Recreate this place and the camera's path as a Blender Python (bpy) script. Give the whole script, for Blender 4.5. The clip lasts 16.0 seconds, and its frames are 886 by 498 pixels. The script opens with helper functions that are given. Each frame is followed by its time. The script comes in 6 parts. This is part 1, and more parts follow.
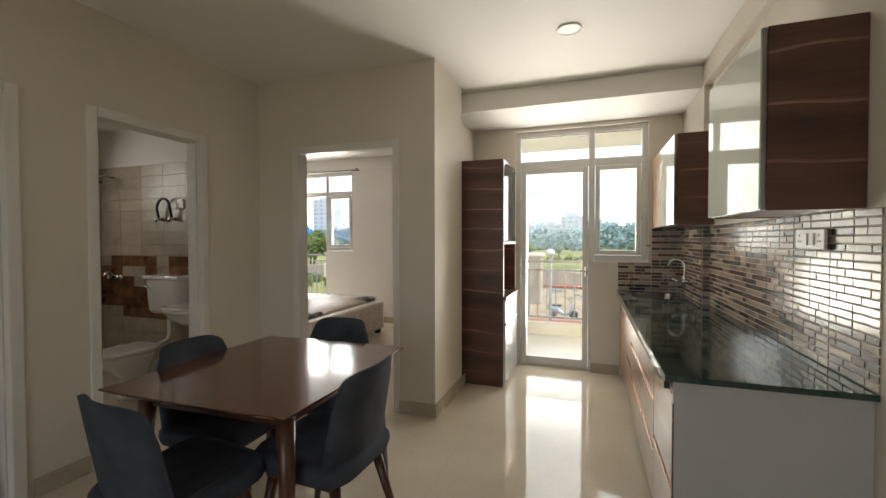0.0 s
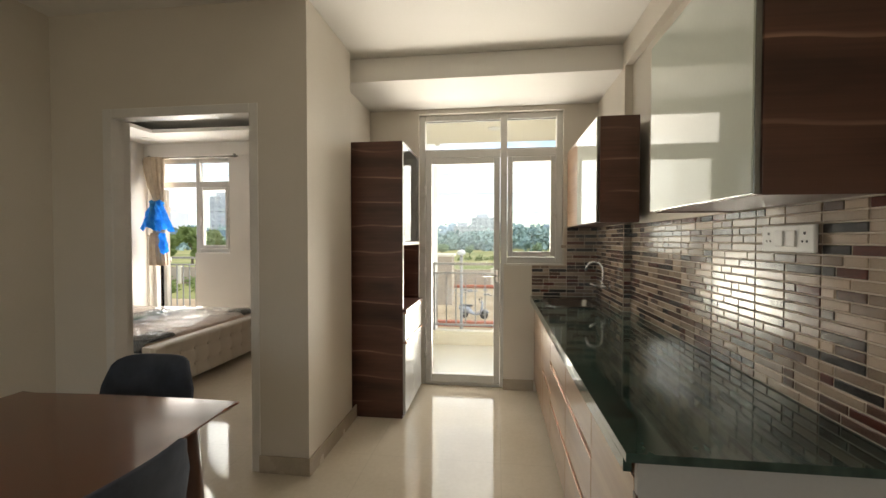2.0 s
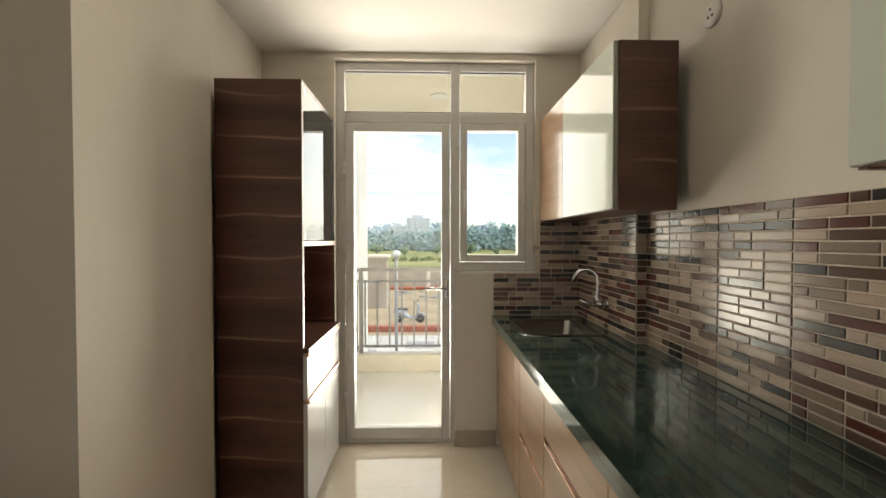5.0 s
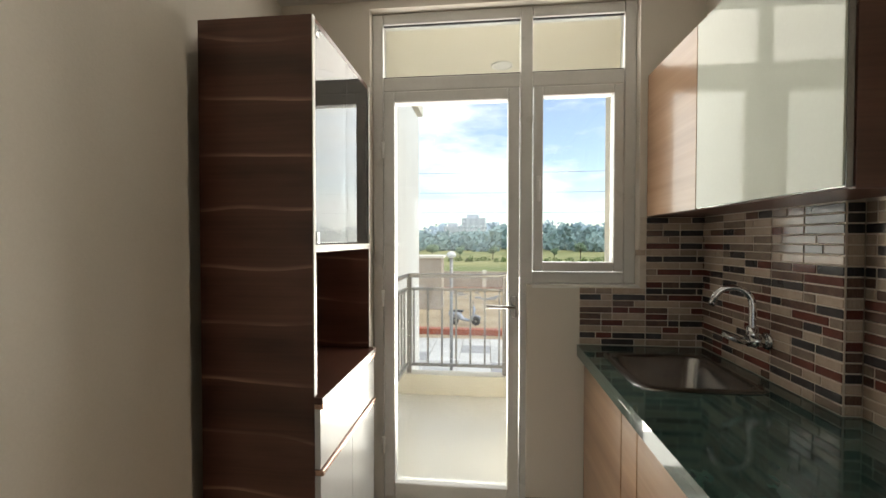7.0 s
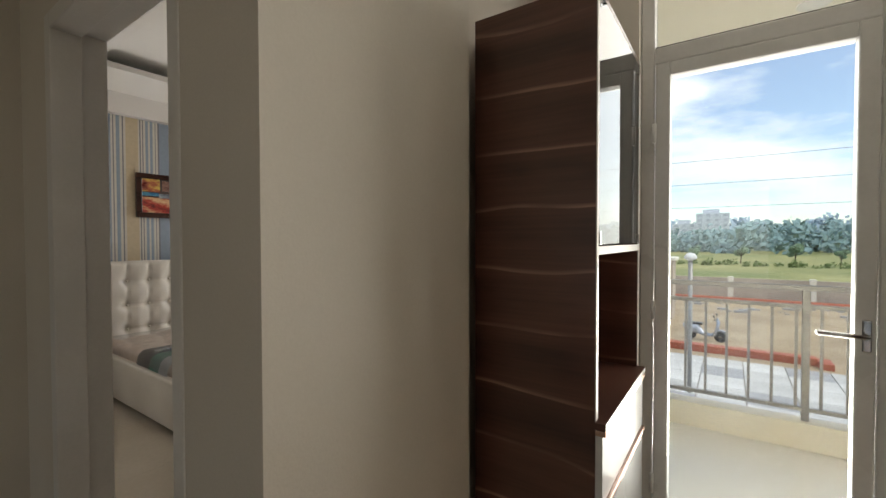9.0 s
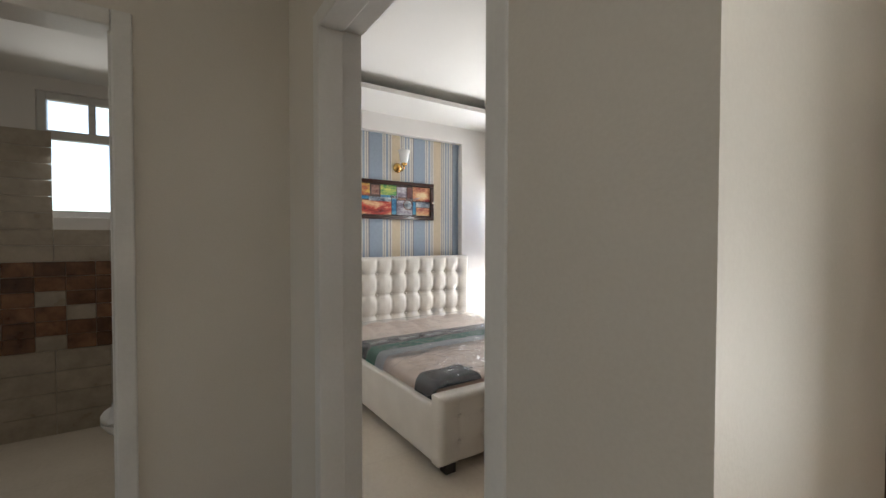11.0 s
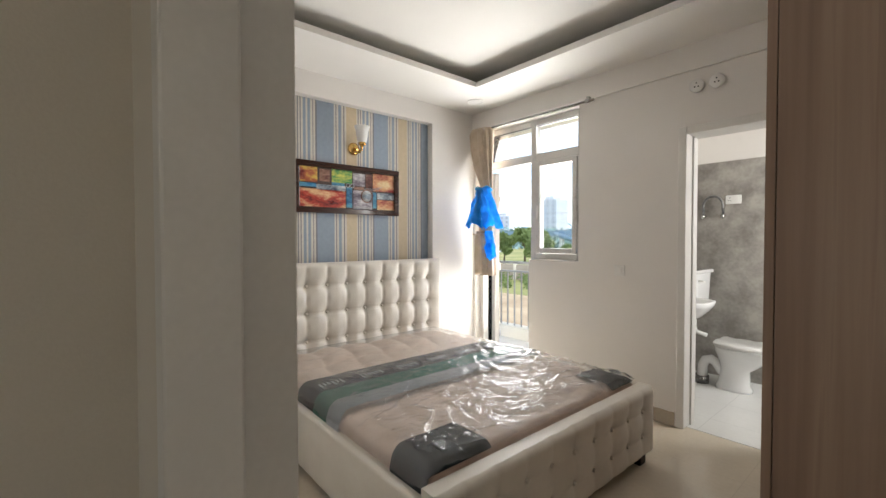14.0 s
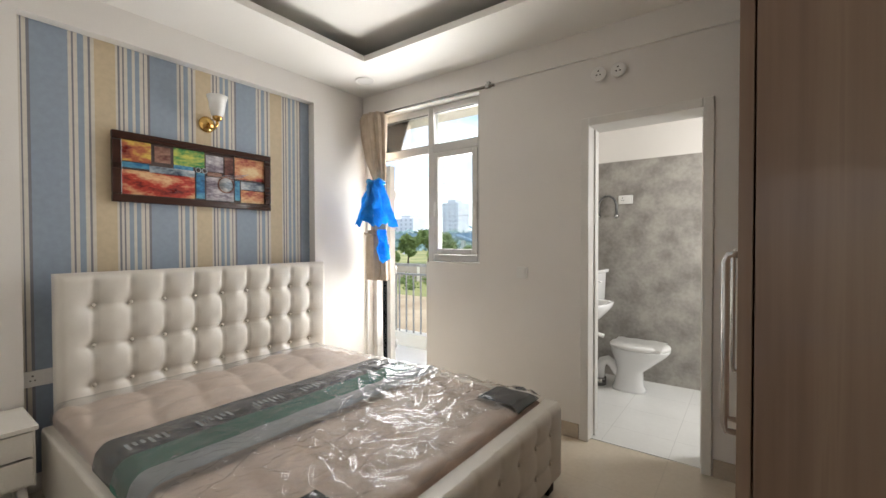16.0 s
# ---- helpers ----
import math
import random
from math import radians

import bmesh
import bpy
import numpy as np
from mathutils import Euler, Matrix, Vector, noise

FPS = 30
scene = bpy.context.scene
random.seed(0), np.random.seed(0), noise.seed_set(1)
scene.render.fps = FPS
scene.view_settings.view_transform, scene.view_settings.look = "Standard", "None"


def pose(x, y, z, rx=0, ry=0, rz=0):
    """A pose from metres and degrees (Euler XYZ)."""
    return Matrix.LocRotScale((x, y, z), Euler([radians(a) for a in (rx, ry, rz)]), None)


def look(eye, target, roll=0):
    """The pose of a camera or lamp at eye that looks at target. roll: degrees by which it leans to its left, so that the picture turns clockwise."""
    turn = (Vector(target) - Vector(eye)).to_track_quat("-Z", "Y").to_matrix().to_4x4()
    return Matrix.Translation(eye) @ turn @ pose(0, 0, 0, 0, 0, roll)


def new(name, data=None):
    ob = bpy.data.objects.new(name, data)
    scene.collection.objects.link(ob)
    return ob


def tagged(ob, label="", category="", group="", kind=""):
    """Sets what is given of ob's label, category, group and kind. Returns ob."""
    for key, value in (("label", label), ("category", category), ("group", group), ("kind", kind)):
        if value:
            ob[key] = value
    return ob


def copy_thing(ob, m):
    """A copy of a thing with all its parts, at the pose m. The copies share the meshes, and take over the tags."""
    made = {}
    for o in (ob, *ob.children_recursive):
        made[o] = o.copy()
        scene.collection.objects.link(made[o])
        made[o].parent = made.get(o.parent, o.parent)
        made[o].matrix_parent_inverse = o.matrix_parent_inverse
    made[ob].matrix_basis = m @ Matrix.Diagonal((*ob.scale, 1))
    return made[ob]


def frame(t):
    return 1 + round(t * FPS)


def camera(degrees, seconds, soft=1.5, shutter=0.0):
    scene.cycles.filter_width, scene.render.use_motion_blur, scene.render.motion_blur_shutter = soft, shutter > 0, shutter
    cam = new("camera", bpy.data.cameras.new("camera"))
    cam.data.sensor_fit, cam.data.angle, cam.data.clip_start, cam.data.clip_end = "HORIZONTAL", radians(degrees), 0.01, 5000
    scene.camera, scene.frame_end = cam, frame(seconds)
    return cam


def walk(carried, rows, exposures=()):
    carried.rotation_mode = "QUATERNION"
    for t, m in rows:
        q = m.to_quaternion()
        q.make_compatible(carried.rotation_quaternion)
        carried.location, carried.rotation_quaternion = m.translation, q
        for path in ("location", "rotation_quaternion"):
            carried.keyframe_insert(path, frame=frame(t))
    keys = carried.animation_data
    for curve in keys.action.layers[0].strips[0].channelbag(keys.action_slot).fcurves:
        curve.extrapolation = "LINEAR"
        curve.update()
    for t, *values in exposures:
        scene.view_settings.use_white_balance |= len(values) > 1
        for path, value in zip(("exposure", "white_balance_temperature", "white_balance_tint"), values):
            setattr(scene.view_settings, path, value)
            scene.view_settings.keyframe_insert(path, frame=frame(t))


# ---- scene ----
cam = camera(93.6, 16.0)
# seconds, place in metres, then heading, tilt and lean in degrees
ROWS = [
    (0.0, 0.000, 0.000, 1.350, 19.20, -1.30, 0.12),
    (0.5, -0.026, 0.169, 1.350, 16.37, -1.31, 0.09),
    (1.0, -0.032, 0.359, 1.363, 13.45, -1.31, 0.03),
    (1.5, -0.020, 0.526, 1.361, 10.41, -1.26, -0.08),
    (2.0, -0.029, 0.700, 1.344, 7.33, -1.24, 0.00),
    (2.5, -0.071, 0.881, 1.337, 4.36, -1.25, 0.01),
    (3.0, -0.095, 1.059, 1.334, 1.81, -1.20, 0.03),
    (3.5, -0.095, 1.252, 1.332, -0.33, -1.18, 0.02),
    (6.0, -0.145, 2.106, 1.337, -1.71, -1.18, -0.02),
    (6.5, -0.151, 2.273, 1.343, 1.36, -1.19, -0.02),
    (7.0, -0.157, 2.422, 1.344, 6.01, -1.17, 0.00),
    (7.5, -0.177, 2.520, 1.350, 12.58, -1.18, 0.06),
    (8.0, -0.208, 2.534, 1.350, 20.35, -1.14, 0.09),
    (8.5, -0.305, 2.527, 1.348, 27.20, -1.13, 0.11),
    (9.0, -0.408, 2.512, 1.347, 34.65, -1.16, 0.11),
    (9.5, -0.563, 2.503, 1.350, 41.42, -1.17, 0.19),
    (10.0, -0.690, 2.477, 1.351, 47.90, -1.27, 0.02),
    (12.5, -1.300, 2.616, 1.345, 59.74, -1.06, 0.10),
    (13.0, -1.490, 2.702, 1.343, 57.95, -1.00, -0.04),
    (13.5, -1.657, 2.792, 1.345, 53.85, -1.08, 0.10),
    (14.0, -1.745, 2.862, 1.348, 49.56, -1.24, 0.05),
    (14.5, -1.840, 2.937, 1.349, 44.90, -1.31, 0.02),
    (15.0, -1.932, 3.014, 1.347, 40.35, -1.25, 0.04),
    (15.5, -1.955, 3.152, 1.339, 38.20, -1.08, 0.08),
    (16.0, -2.010, 3.289, 1.329, 36.45, -0.97, 0.14),
]
EXPOSURES = [(0.0, 0.45, 6650, 10), (1.5, 0.40, 6900, 10), (3.5, 0.15, 7100, 10), (6.0, 0.2, 6900, 10), (7.5, -0.05, 6550, 10), (9.0, -0.15, 6500, 10), (10.0, 0.5, 5900, 10), (12.5, 0.58, 6200, 10), (16.0, 0.42, 6300, 10)]
walk(cam, [(t, pose(x, y, z, 90 + pitch, lean, yaw)) for t, x, y, z, yaw, pitch, lean in ROWS], EXPOSURES)

# ---- light ----
world = bpy.data.worlds.new("sky")
scene.world = world
world.use_nodes = True
wt = world.node_tree
wt.nodes.clear()
SUN_AZ, SUN_EL = 100.0, 56.0            # degrees from +y towards +x, and above the horizon
sky = wt.nodes.new("ShaderNodeTexSky")
sky.sky_type, sky.sun_disc = "NISHITA", False
sky.sun_elevation, sky.sun_rotation = radians(SUN_EL), radians(SUN_AZ)
sky.air_density, sky.dust_density = 1.0, 0.6
w_tc = wt.nodes.new("ShaderNodeTexCoord")
w_map = wt.nodes.new("ShaderNodeMapping")
w_map.inputs["Scale"].default_value = (1.0, 1.0, 3.2)
w_no = wt.nodes.new("ShaderNodeTexNoise")
w_no.inputs["Scale"].default_value, w_no.inputs["Detail"].default_value = 3.1, 7.0
w_no.inputs["Roughness"].default_value = 0.55
w_ra = wt.nodes.new("ShaderNodeValToRGB")
w_ra.color_ramp.elements[0].position, w_ra.color_ramp.elements[1].position = 0.43, 0.62
w_ra.color_ramp.elements[0].color = (0.10, 0.10, 0.10, 1)
w_mix = wt.nodes.new("ShaderNodeMixRGB")
w_mix.inputs["Color2"].default_value = (6.0, 6.2, 6.5, 1)
w_bg = wt.nodes.new("ShaderNodeBackground")
w_bg.inputs["Strength"].default_value = 0.24
w_out = wt.nodes.new("ShaderNodeOutputWorld")
for a, b in ((w_tc.outputs["Generated"], w_map.inputs["Vector"]), (w_map.outputs["Vector"], w_no.inputs["Vector"]),
             (w_no.outputs["Fac"], w_ra.inputs["Fac"]), (w_ra.outputs["Color"], w_mix.inputs["Fac"]),
             (sky.outputs["Color"], w_mix.inputs["Color1"]), (w_mix.outputs["Color"], w_bg.inputs["Color"]),
             (w_bg.outputs["Background"], w_out.inputs["Surface"])):
    wt.links.new(a, b)

sun_data = bpy.data.lights.new("sun", "SUN")
sun_data.energy, sun_data.angle, sun_data.color = 2.6, radians(0.6), (1.0, 0.95, 0.87)
sun = new("sun", sun_data)
_az, _el = radians(SUN_AZ), radians(SUN_EL)
sun.matrix_world = look((30 * math.sin(_az) * math.cos(_el), 30 * math.cos(_az) * math.cos(_el), 30 * math.sin(_el)), (0, 0, 0))


def window_light(name, eye, target, w, h, watts, colour=(0.93, 0.97, 1.0), spread=math.pi):
    """Daylight through an opening, given by an area lamp."""
    d = bpy.data.lights.new(name, "AREA")
    d.shape, d.size, d.size_y, d.energy, d.color = "RECTANGLE", w, h, watts, colour
    d.spread = spread
    o = new(name, d)
    o.matrix_world = look(eye, target)
    return o


window_light("kitchen_sky_light", (-0.1, 4.59, 1.30), (-0.1, 0, 1.0), 1.20, 2.25, 24, (1.0, 0.96, 0.89))
# added lamp outside, aimed up: stands in for light off the balcony floor
window_light("kitchen_bounce_light", (-0.1, 4.86, 0.75), (-0.1, 3.86, 1.45), 1.22, 0.9, 33, (1.0, 0.94, 0.84), radians(120))
window_light("bedroom_sky_light", (-4.33, 6.225, 1.45), (-3.5, 0, 0.9), 1.12, 2.05, 37, (1.0, 0.97, 0.93), radians(150))
# same helper for the bedroom, placed on its balcony
window_light("bedroom_bounce_light", (-4.2, 6.55, 0.85), (-3.5, 5.60, 1.55), 0.8, 0.9, 32, (1.0, 0.95, 0.88), radians(120))
window_light("living_sky_light", (-0.9, -3.45, 1.4), (-0.9, 0, 1.2), 2.2, 2.0, 4.0, (1.0, 0.96, 0.90))
window_light("ensuite_sky_light", (-1.38, 7.0, 1.7), (-3, 7.0, 1.0), 0.5, 0.9, 22, (1.0, 0.97, 0.92))
window_light("toilet_sky_light", (-4.74, 2.07, 1.95), (-3, 2.2, 0.9), 0.5, 0.75, 4.0, (1.0, 0.94, 0.85))


# ---- materials ----
def ramp_mat(name, dark, light, rough=0.6, metal=0.0, scale=6.0, fine=90.0, bump=0.05, coat=0.0, spec=0.5, stretch=(1, 1, 1), rvar=0.08, per_object=0.0, space="Object"):
    """A surface with broad tone changes, fine grain, uneven gloss and fine relief."""
    m = bpy.data.materials.new(name)
    m.use_nodes = True
    nt = m.node_tree
    b = nt.nodes["Principled BSDF"]
    tc = nt.nodes.new("ShaderNodeTexCoord")
    mp = nt.nodes.new("ShaderNodeMapping")
    mp.inputs["Scale"].default_value = stretch
    nt.links.new(tc.outputs[space], mp.inputs["Vector"])
    big = nt.nodes.new("ShaderNodeTexNoise")
    big.inputs["Scale"].default_value, big.inputs["Detail"].default_value = scale, 5
    small = nt.nodes.new("ShaderNodeTexNoise")
    small.inputs["Scale"].default_value, small.inputs["Detail"].default_value = fine, 3
    for n in (big, small):
        nt.links.new(mp.outputs["Vector"], n.inputs["Vector"])
    add = nt.nodes.new("ShaderNodeMath")
    add.operation = "MULTIPLY_ADD"
    nt.links.new(small.outputs["Fac"], add.inputs[0])
    add.inputs[1].default_value = 0.35
    nt.links.new(big.outputs["Fac"], add.inputs[2])
    rp = nt.nodes.new("ShaderNodeValToRGB")
    rp.color_ramp.elements[0].position, rp.color_ramp.elements[1].position = 0.48, 0.88
    rp.color_ramp.elements[0].color, rp.color_ramp.elements[1].color = (*dark, 1), (*light, 1)
    nt.links.new(add.outputs[0], rp.inputs["Fac"])
    out = rp.outputs["Color"]
    if per_object:
        oi = nt.nodes.new("ShaderNodeObjectInfo")
        hs = nt.nodes.new("ShaderNodeHueSaturation")
        mr = nt.nodes.new("ShaderNodeMapRange")
        mr.inputs["To Min"].default_value, mr.inputs["To Max"].default_value = 1 - per_object, 1 + per_object
        nt.links.new(oi.outputs["Random"], mr.inputs["Value"])
        nt.links.new(mr.outputs["Result"], hs.inputs["Value"])
        nt.links.new(out, hs.inputs["Color"])
        out = hs.outputs["Color"]
    nt.links.new(out, b.inputs["Base Color"])
    rr = nt.nodes.new("ShaderNodeMapRange")
    rr.inputs["To Min"].default_value, rr.inputs["To Max"].default_value = max(0.0, rough - rvar), min(1.0, rough + rvar)
    nt.links.new(big.outputs["Fac"], rr.inputs["Value"])
    nt.links.new(rr.outputs["Result"], b.inputs["Roughness"])
    b.inputs["Metallic"].default_value = metal
    b.inputs["Coat Weight"].default_value = coat
    b.inputs["Coat Roughness"].default_value = 0.04
    b.inputs["Specular IOR Level"].default_value = spec
    if bump:
        bp = nt.nodes.new("ShaderNodeBump")
        bp.inputs["Strength"].default_value, bp.inputs["Distance"].default_value = bump, 0.01
        nt.links.new(small.outputs["Fac"], bp.inputs["Height"])
        nt.links.new(bp.outputs["Normal"], b.inputs["Normal"])
    return m


def wood_mat(name, stops, axis, rough=0.35, coat=0.0, bands=6.0, bump=0.03, spec=0.5):
    """Laminate or timber with grain that runs along one axis and broad bands across it."""
    m = bpy.data.materials.new(name)
    m.use_nodes = True
    nt = m.node_tree
    b = nt.nodes["Principled BSDF"]
    tc = nt.nodes.new("ShaderNodeTexCoord")
    facs = []
    for s, (along, across) in enumerate(((0.35, bands), (1.2, 60.0), (0.5, bands * 0.45))):
        mp = nt.nodes.new("ShaderNodeMapping")
        mp.inputs["Scale"].default_value = tuple(along if n == axis else across for n in range(3))
        mp.inputs["Location"].default_value = (3.1 * s, 1.7 * s, 2.3 * s)
        nt.links.new(tc.outputs["Object"], mp.inputs["Vector"])
        no = nt.nodes.new("ShaderNodeTexNoise")
        no.inputs["Scale"].default_value, no.inputs["Detail"].default_value = 1.0, 4
        no.inputs["Distortion"].default_value = 0.3
        nt.links.new(mp.outputs["Vector"], no.inputs["Vector"])
        facs.append(no.outputs["Fac"])
    mix = nt.nodes.new("ShaderNodeMath")
    mix.operation = "MULTIPLY_ADD"
    nt.links.new(facs[1], mix.inputs[0])
    mix.inputs[1].default_value = 0.3
    nt.links.new(facs[0], mix.inputs[2])
    rp = nt.nodes.new("ShaderNodeValToRGB")
    el = rp.color_ramp.elements
    el[0].position, el[0].color = stops[0][0], (*stops[0][1], 1)
    el[1].position, el[1].color = stops[-1][0], (*stops[-1][1], 1)
    for p, c in stops[1:-1]:
        e = el.new(p)
        e.color = (*c, 1)
    nt.links.new(mix.outputs[0], rp.inputs["Fac"])
    nt.links.new(rp.outputs["Color"], b.inputs["Base Color"])
    b.inputs["Roughness"].default_value = rough
    b.inputs["Coat Weight"].default_value = coat
    b.inputs["Coat Roughness"].default_value = 0.08
    b.inputs["Specular IOR Level"].default_value = spec
    bp = nt.nodes.new("ShaderNodeBump")
    bp.inputs["Strength"].default_value, bp.inputs["Distance"].default_value = bump, 0.005
    nt.links.new(facs[1], bp.inputs["Height"])
    nt.links.new(bp.outputs["Normal"], b.inputs["Normal"])
    return m


def plank_mat(name, dark, mid, pale, pitch=0.19, rough=0.3):
    """Laminate of level walnut boards: each board its own tone, a pale sapwood streak at some edges, fine grain."""
    m = bpy.data.materials.new(name)
    m.use_nodes = True
    nt = m.node_tree
    b = nt.nodes["Principled BSDF"]

    def math_node(op, a, c=None, d=None):
        n = nt.nodes.new("ShaderNodeMath")
        n.operation = op
        for k, v in enumerate((a, c, d)):
            if v is None:
                continue
            if isinstance(v, (int, float)):
                n.inputs[k].default_value = v
            else:
                nt.links.new(v, n.inputs[k])
        return n.outputs[0]

    tc = nt.nodes.new("ShaderNodeTexCoord")

    def noise_at(scale, detail=3.0):
        mp = nt.nodes.new("ShaderNodeMapping")
        mp.inputs["Scale"].default_value = scale
        nt.links.new(tc.outputs["Object"], mp.inputs["Vector"])
        no = nt.nodes.new("ShaderNodeTexNoise")
        no.inputs["Scale"].default_value, no.inputs["Detail"].default_value = 1.0, detail
        nt.links.new(mp.outputs["Vector"], no.inputs["Vector"])
        return no.outputs["Fac"]

    sp = nt.nodes.new("ShaderNodeSeparateXYZ")
    nt.links.new(tc.outputs["Object"], sp.inputs[0])
    sway = noise_at((1.1, 1.1, 1.6), 2.0)
    u = math_node("MULTIPLY_ADD", sway, 0.9, math_node("DIVIDE", sp.outputs["Z"], pitch))
    fr = math_node("FRACT", u)
    wn = nt.nodes.new("ShaderNodeTexWhiteNoise")
    wn.noise_dimensions = "1D"
    nt.links.new(math_node("FLOOR", u), wn.inputs["W"])
    grain = noise_at((2.0, 2.0, 120.0), 4.0)
    cloud = noise_at((2.2, 2.2, 9.0), 3.0)
    rp = nt.nodes.new("ShaderNodeValToRGB")
    el = rp.color_ramp.elements
    el[0].position, el[0].color = 0.0, (*pale, 1)
    el[1].position, el[1].color = 1.0, (*mid, 1)
    for p, c in ((0.025, pale), (0.075, mid), (0.45, dark), (0.75, dark)):
        e = el.new(p)
        e.color = (*c, 1)
    nt.links.new(fr, rp.inputs["Fac"])
    base = nt.nodes.new("ShaderNodeMixRGB")
    base.inputs["Color2"].default_value = (*mid, 1)
    keep = math_node("MULTIPLY_ADD", cloud, 3.2, -1.15)
    keep.node.use_clamp = True
    nt.links.new(keep, base.inputs["Fac"])
    nt.links.new(rp.outputs["Color"], base.inputs["Color1"])
    hs = nt.nodes.new("ShaderNodeHueSaturation")
    nt.links.new(base.outputs["Color"], hs.inputs["Color"])
    tone = math_node("MULTIPLY_ADD", wn.outputs["Value"], 0.35, math_node("MULTIPLY_ADD", grain, 0.7, 0.48))
    nt.links.new(tone, hs.inputs["Value"])
    nt.links.new(hs.outputs["Color"], b.inputs["Base Color"])
    b.inputs["Roughness"].default_value = rough
    b.inputs["Coat Weight"].default_value = 0.15
    b.inputs["Coat Roughness"].default_value = 0.15
    bp = nt.nodes.new("ShaderNodeBump")
    bp.inputs["Strength"].default_value, bp.inputs["Distance"].default_value = 0.04, 0.004
    nt.links.new(grain, bp.inputs["Height"])
    nt.links.new(bp.outputs["Normal"], b.inputs["Normal"])
    return m


def glass_mat(name, colour=(0.96, 0.98, 0.97), gloss=0.10, ior=1.45):
    """Thin clear pane: passes light straight on, with a mirror-like gloss on top."""
    m = bpy.data.materials.new(name)
    m.use_nodes = True
    nt = m.node_tree
    nt.nodes.clear()
    tr = nt.nodes.new("ShaderNodeBsdfTransparent")
    tr.inputs["Color"].default_value = (*colour, 1)
    gl = nt.nodes.new("ShaderNodeBsdfGlossy")
    gl.inputs["Roughness"].default_value = 0.01
    lw = nt.nodes.new("ShaderNodeFresnel")
    lw.inputs["IOR"].default_value = ior
    sc = nt.nodes.new("ShaderNodeMath")
    sc.operation = "ADD"
    sc.use_clamp = True
    sc.inputs[1].default_value = gloss
    mx = nt.nodes.new("ShaderNodeMixShader")
    out = nt.nodes.new("ShaderNodeOutputMaterial")
    nt.links.new(lw.outputs["Fac"], sc.inputs[0])
    nt.links.new(sc.outputs[0], mx.inputs["Fac"])
    nt.links.new(tr.outputs[0], mx.inputs[1])
    nt.links.new(gl.outputs[0], mx.inputs[2])
    nt.links.new(mx.outputs[0], out.inputs["Surface"])
    return m


M_WALL = ramp_mat("cream_wall_paint", (0.66, 0.61, 0.53), (0.73, 0.68, 0.60), 0.55, scale=1.3, fine=160, bump=0.05)
M_BEDWALL = ramp_mat("warm_white_wall_paint", (0.76, 0.73, 0.69), (0.82, 0.79, 0.75), 0.55, scale=1.3, fine=160, bump=0.05)
M_CEIL = ramp_mat("white_ceiling_paint", (0.80, 0.78, 0.73), (0.85, 0.83, 0.79), 0.7, scale=1.0, fine=120, bump=0.03)
M_TRIM = ramp_mat("off_white_enamel", (0.72, 0.70, 0.66), (0.80, 0.78, 0.74), 0.35, scale=4, fine=80, bump=0.03)
M_UPVC = ramp_mat("white_upvc", (0.62, 0.61, 0.58), (0.70, 0.69, 0.66), 0.3, scale=5, fine=60, bump=0.01)
M_GLASS = glass_mat("window_glass", gloss=0.02)
M_WALNUT = plank_mat("walnut_laminate", (0.056, 0.024, 0.016), (0.112, 0.049, 0.033), (0.30, 0.17, 0.115))
M_BLACK = ramp_mat("black_plastic", (0.012, 0.012, 0.012), (0.025, 0.025, 0.025), 0.45, scale=8)
M_CHROME = ramp_mat("chrome", (0.62, 0.62, 0.62), (0.75, 0.75, 0.75), 0.12, 1.0, bump=0.0, rvar=0.05)
M_STEEL = ramp_mat("brushed_steel", (0.24, 0.24, 0.235), (0.36, 0.36, 0.35), 0.2, 1.0, scale=5, fine=200, bump=0.02)
M_CERAMIC = ramp_mat("white_ceramic", (0.80, 0.80, 0.79), (0.85, 0.85, 0.84), 0.08, scale=3, bump=0.0, coat=0.4, rvar=0.03)
M_PLASTIC = ramp_mat("white_plastic", (0.76, 0.75, 0.72), (0.82, 0.81, 0.78), 0.3, scale=5, bump=0.0)
M_SKIRT = ramp_mat("beige_skirting_tile", (0.42, 0.36, 0.28), (0.52, 0.45, 0.36), 0.25, scale=5, bump=0.02)


def floor_mat(name, c0, c1, tile, rough, line=0.86):
    """Polished tiles: cloudy body colour with hairline joints."""
    m = ramp_mat(name, c0, c1, rough, scale=1.6, fine=40, bump=0.0, rvar=0.025)
    nt = m.node_tree
    b = nt.nodes["Principled BSDF"]
    src = b.inputs["Base Color"].links[0].from_socket
    tc = nt.nodes.new("ShaderNodeTexCoord")
    br = nt.nodes.new("ShaderNodeTexBrick")
    br.offset = 0.0
    br.inputs["Scale"].default_value = 1.0
    br.inputs["Brick Width"].default_value = br.inputs["Row Height"].default_value = tile
    br.inputs["Mortar Size"].default_value = 0.0015
    br.inputs["Color1"].default_value = br.inputs["Color2"].default_value = (1, 1, 1, 1)
    br.inputs["Mortar"].default_value = (line, line, line, 1)
    nt.links.new(tc.outputs["Object"], br.inputs["Vector"])
    mx = nt.nodes.new("ShaderNodeMixRGB")
    mx.blend_type, mx.inputs["Fac"].default_value = "MULTIPLY", 1.0
    nt.links.new(src, mx.inputs["Color1"])
    nt.links.new(br.outputs["Color"], mx.inputs["Color2"])
    nt.links.new(mx.outputs["Color"], b.inputs["Base Color"])
    return m


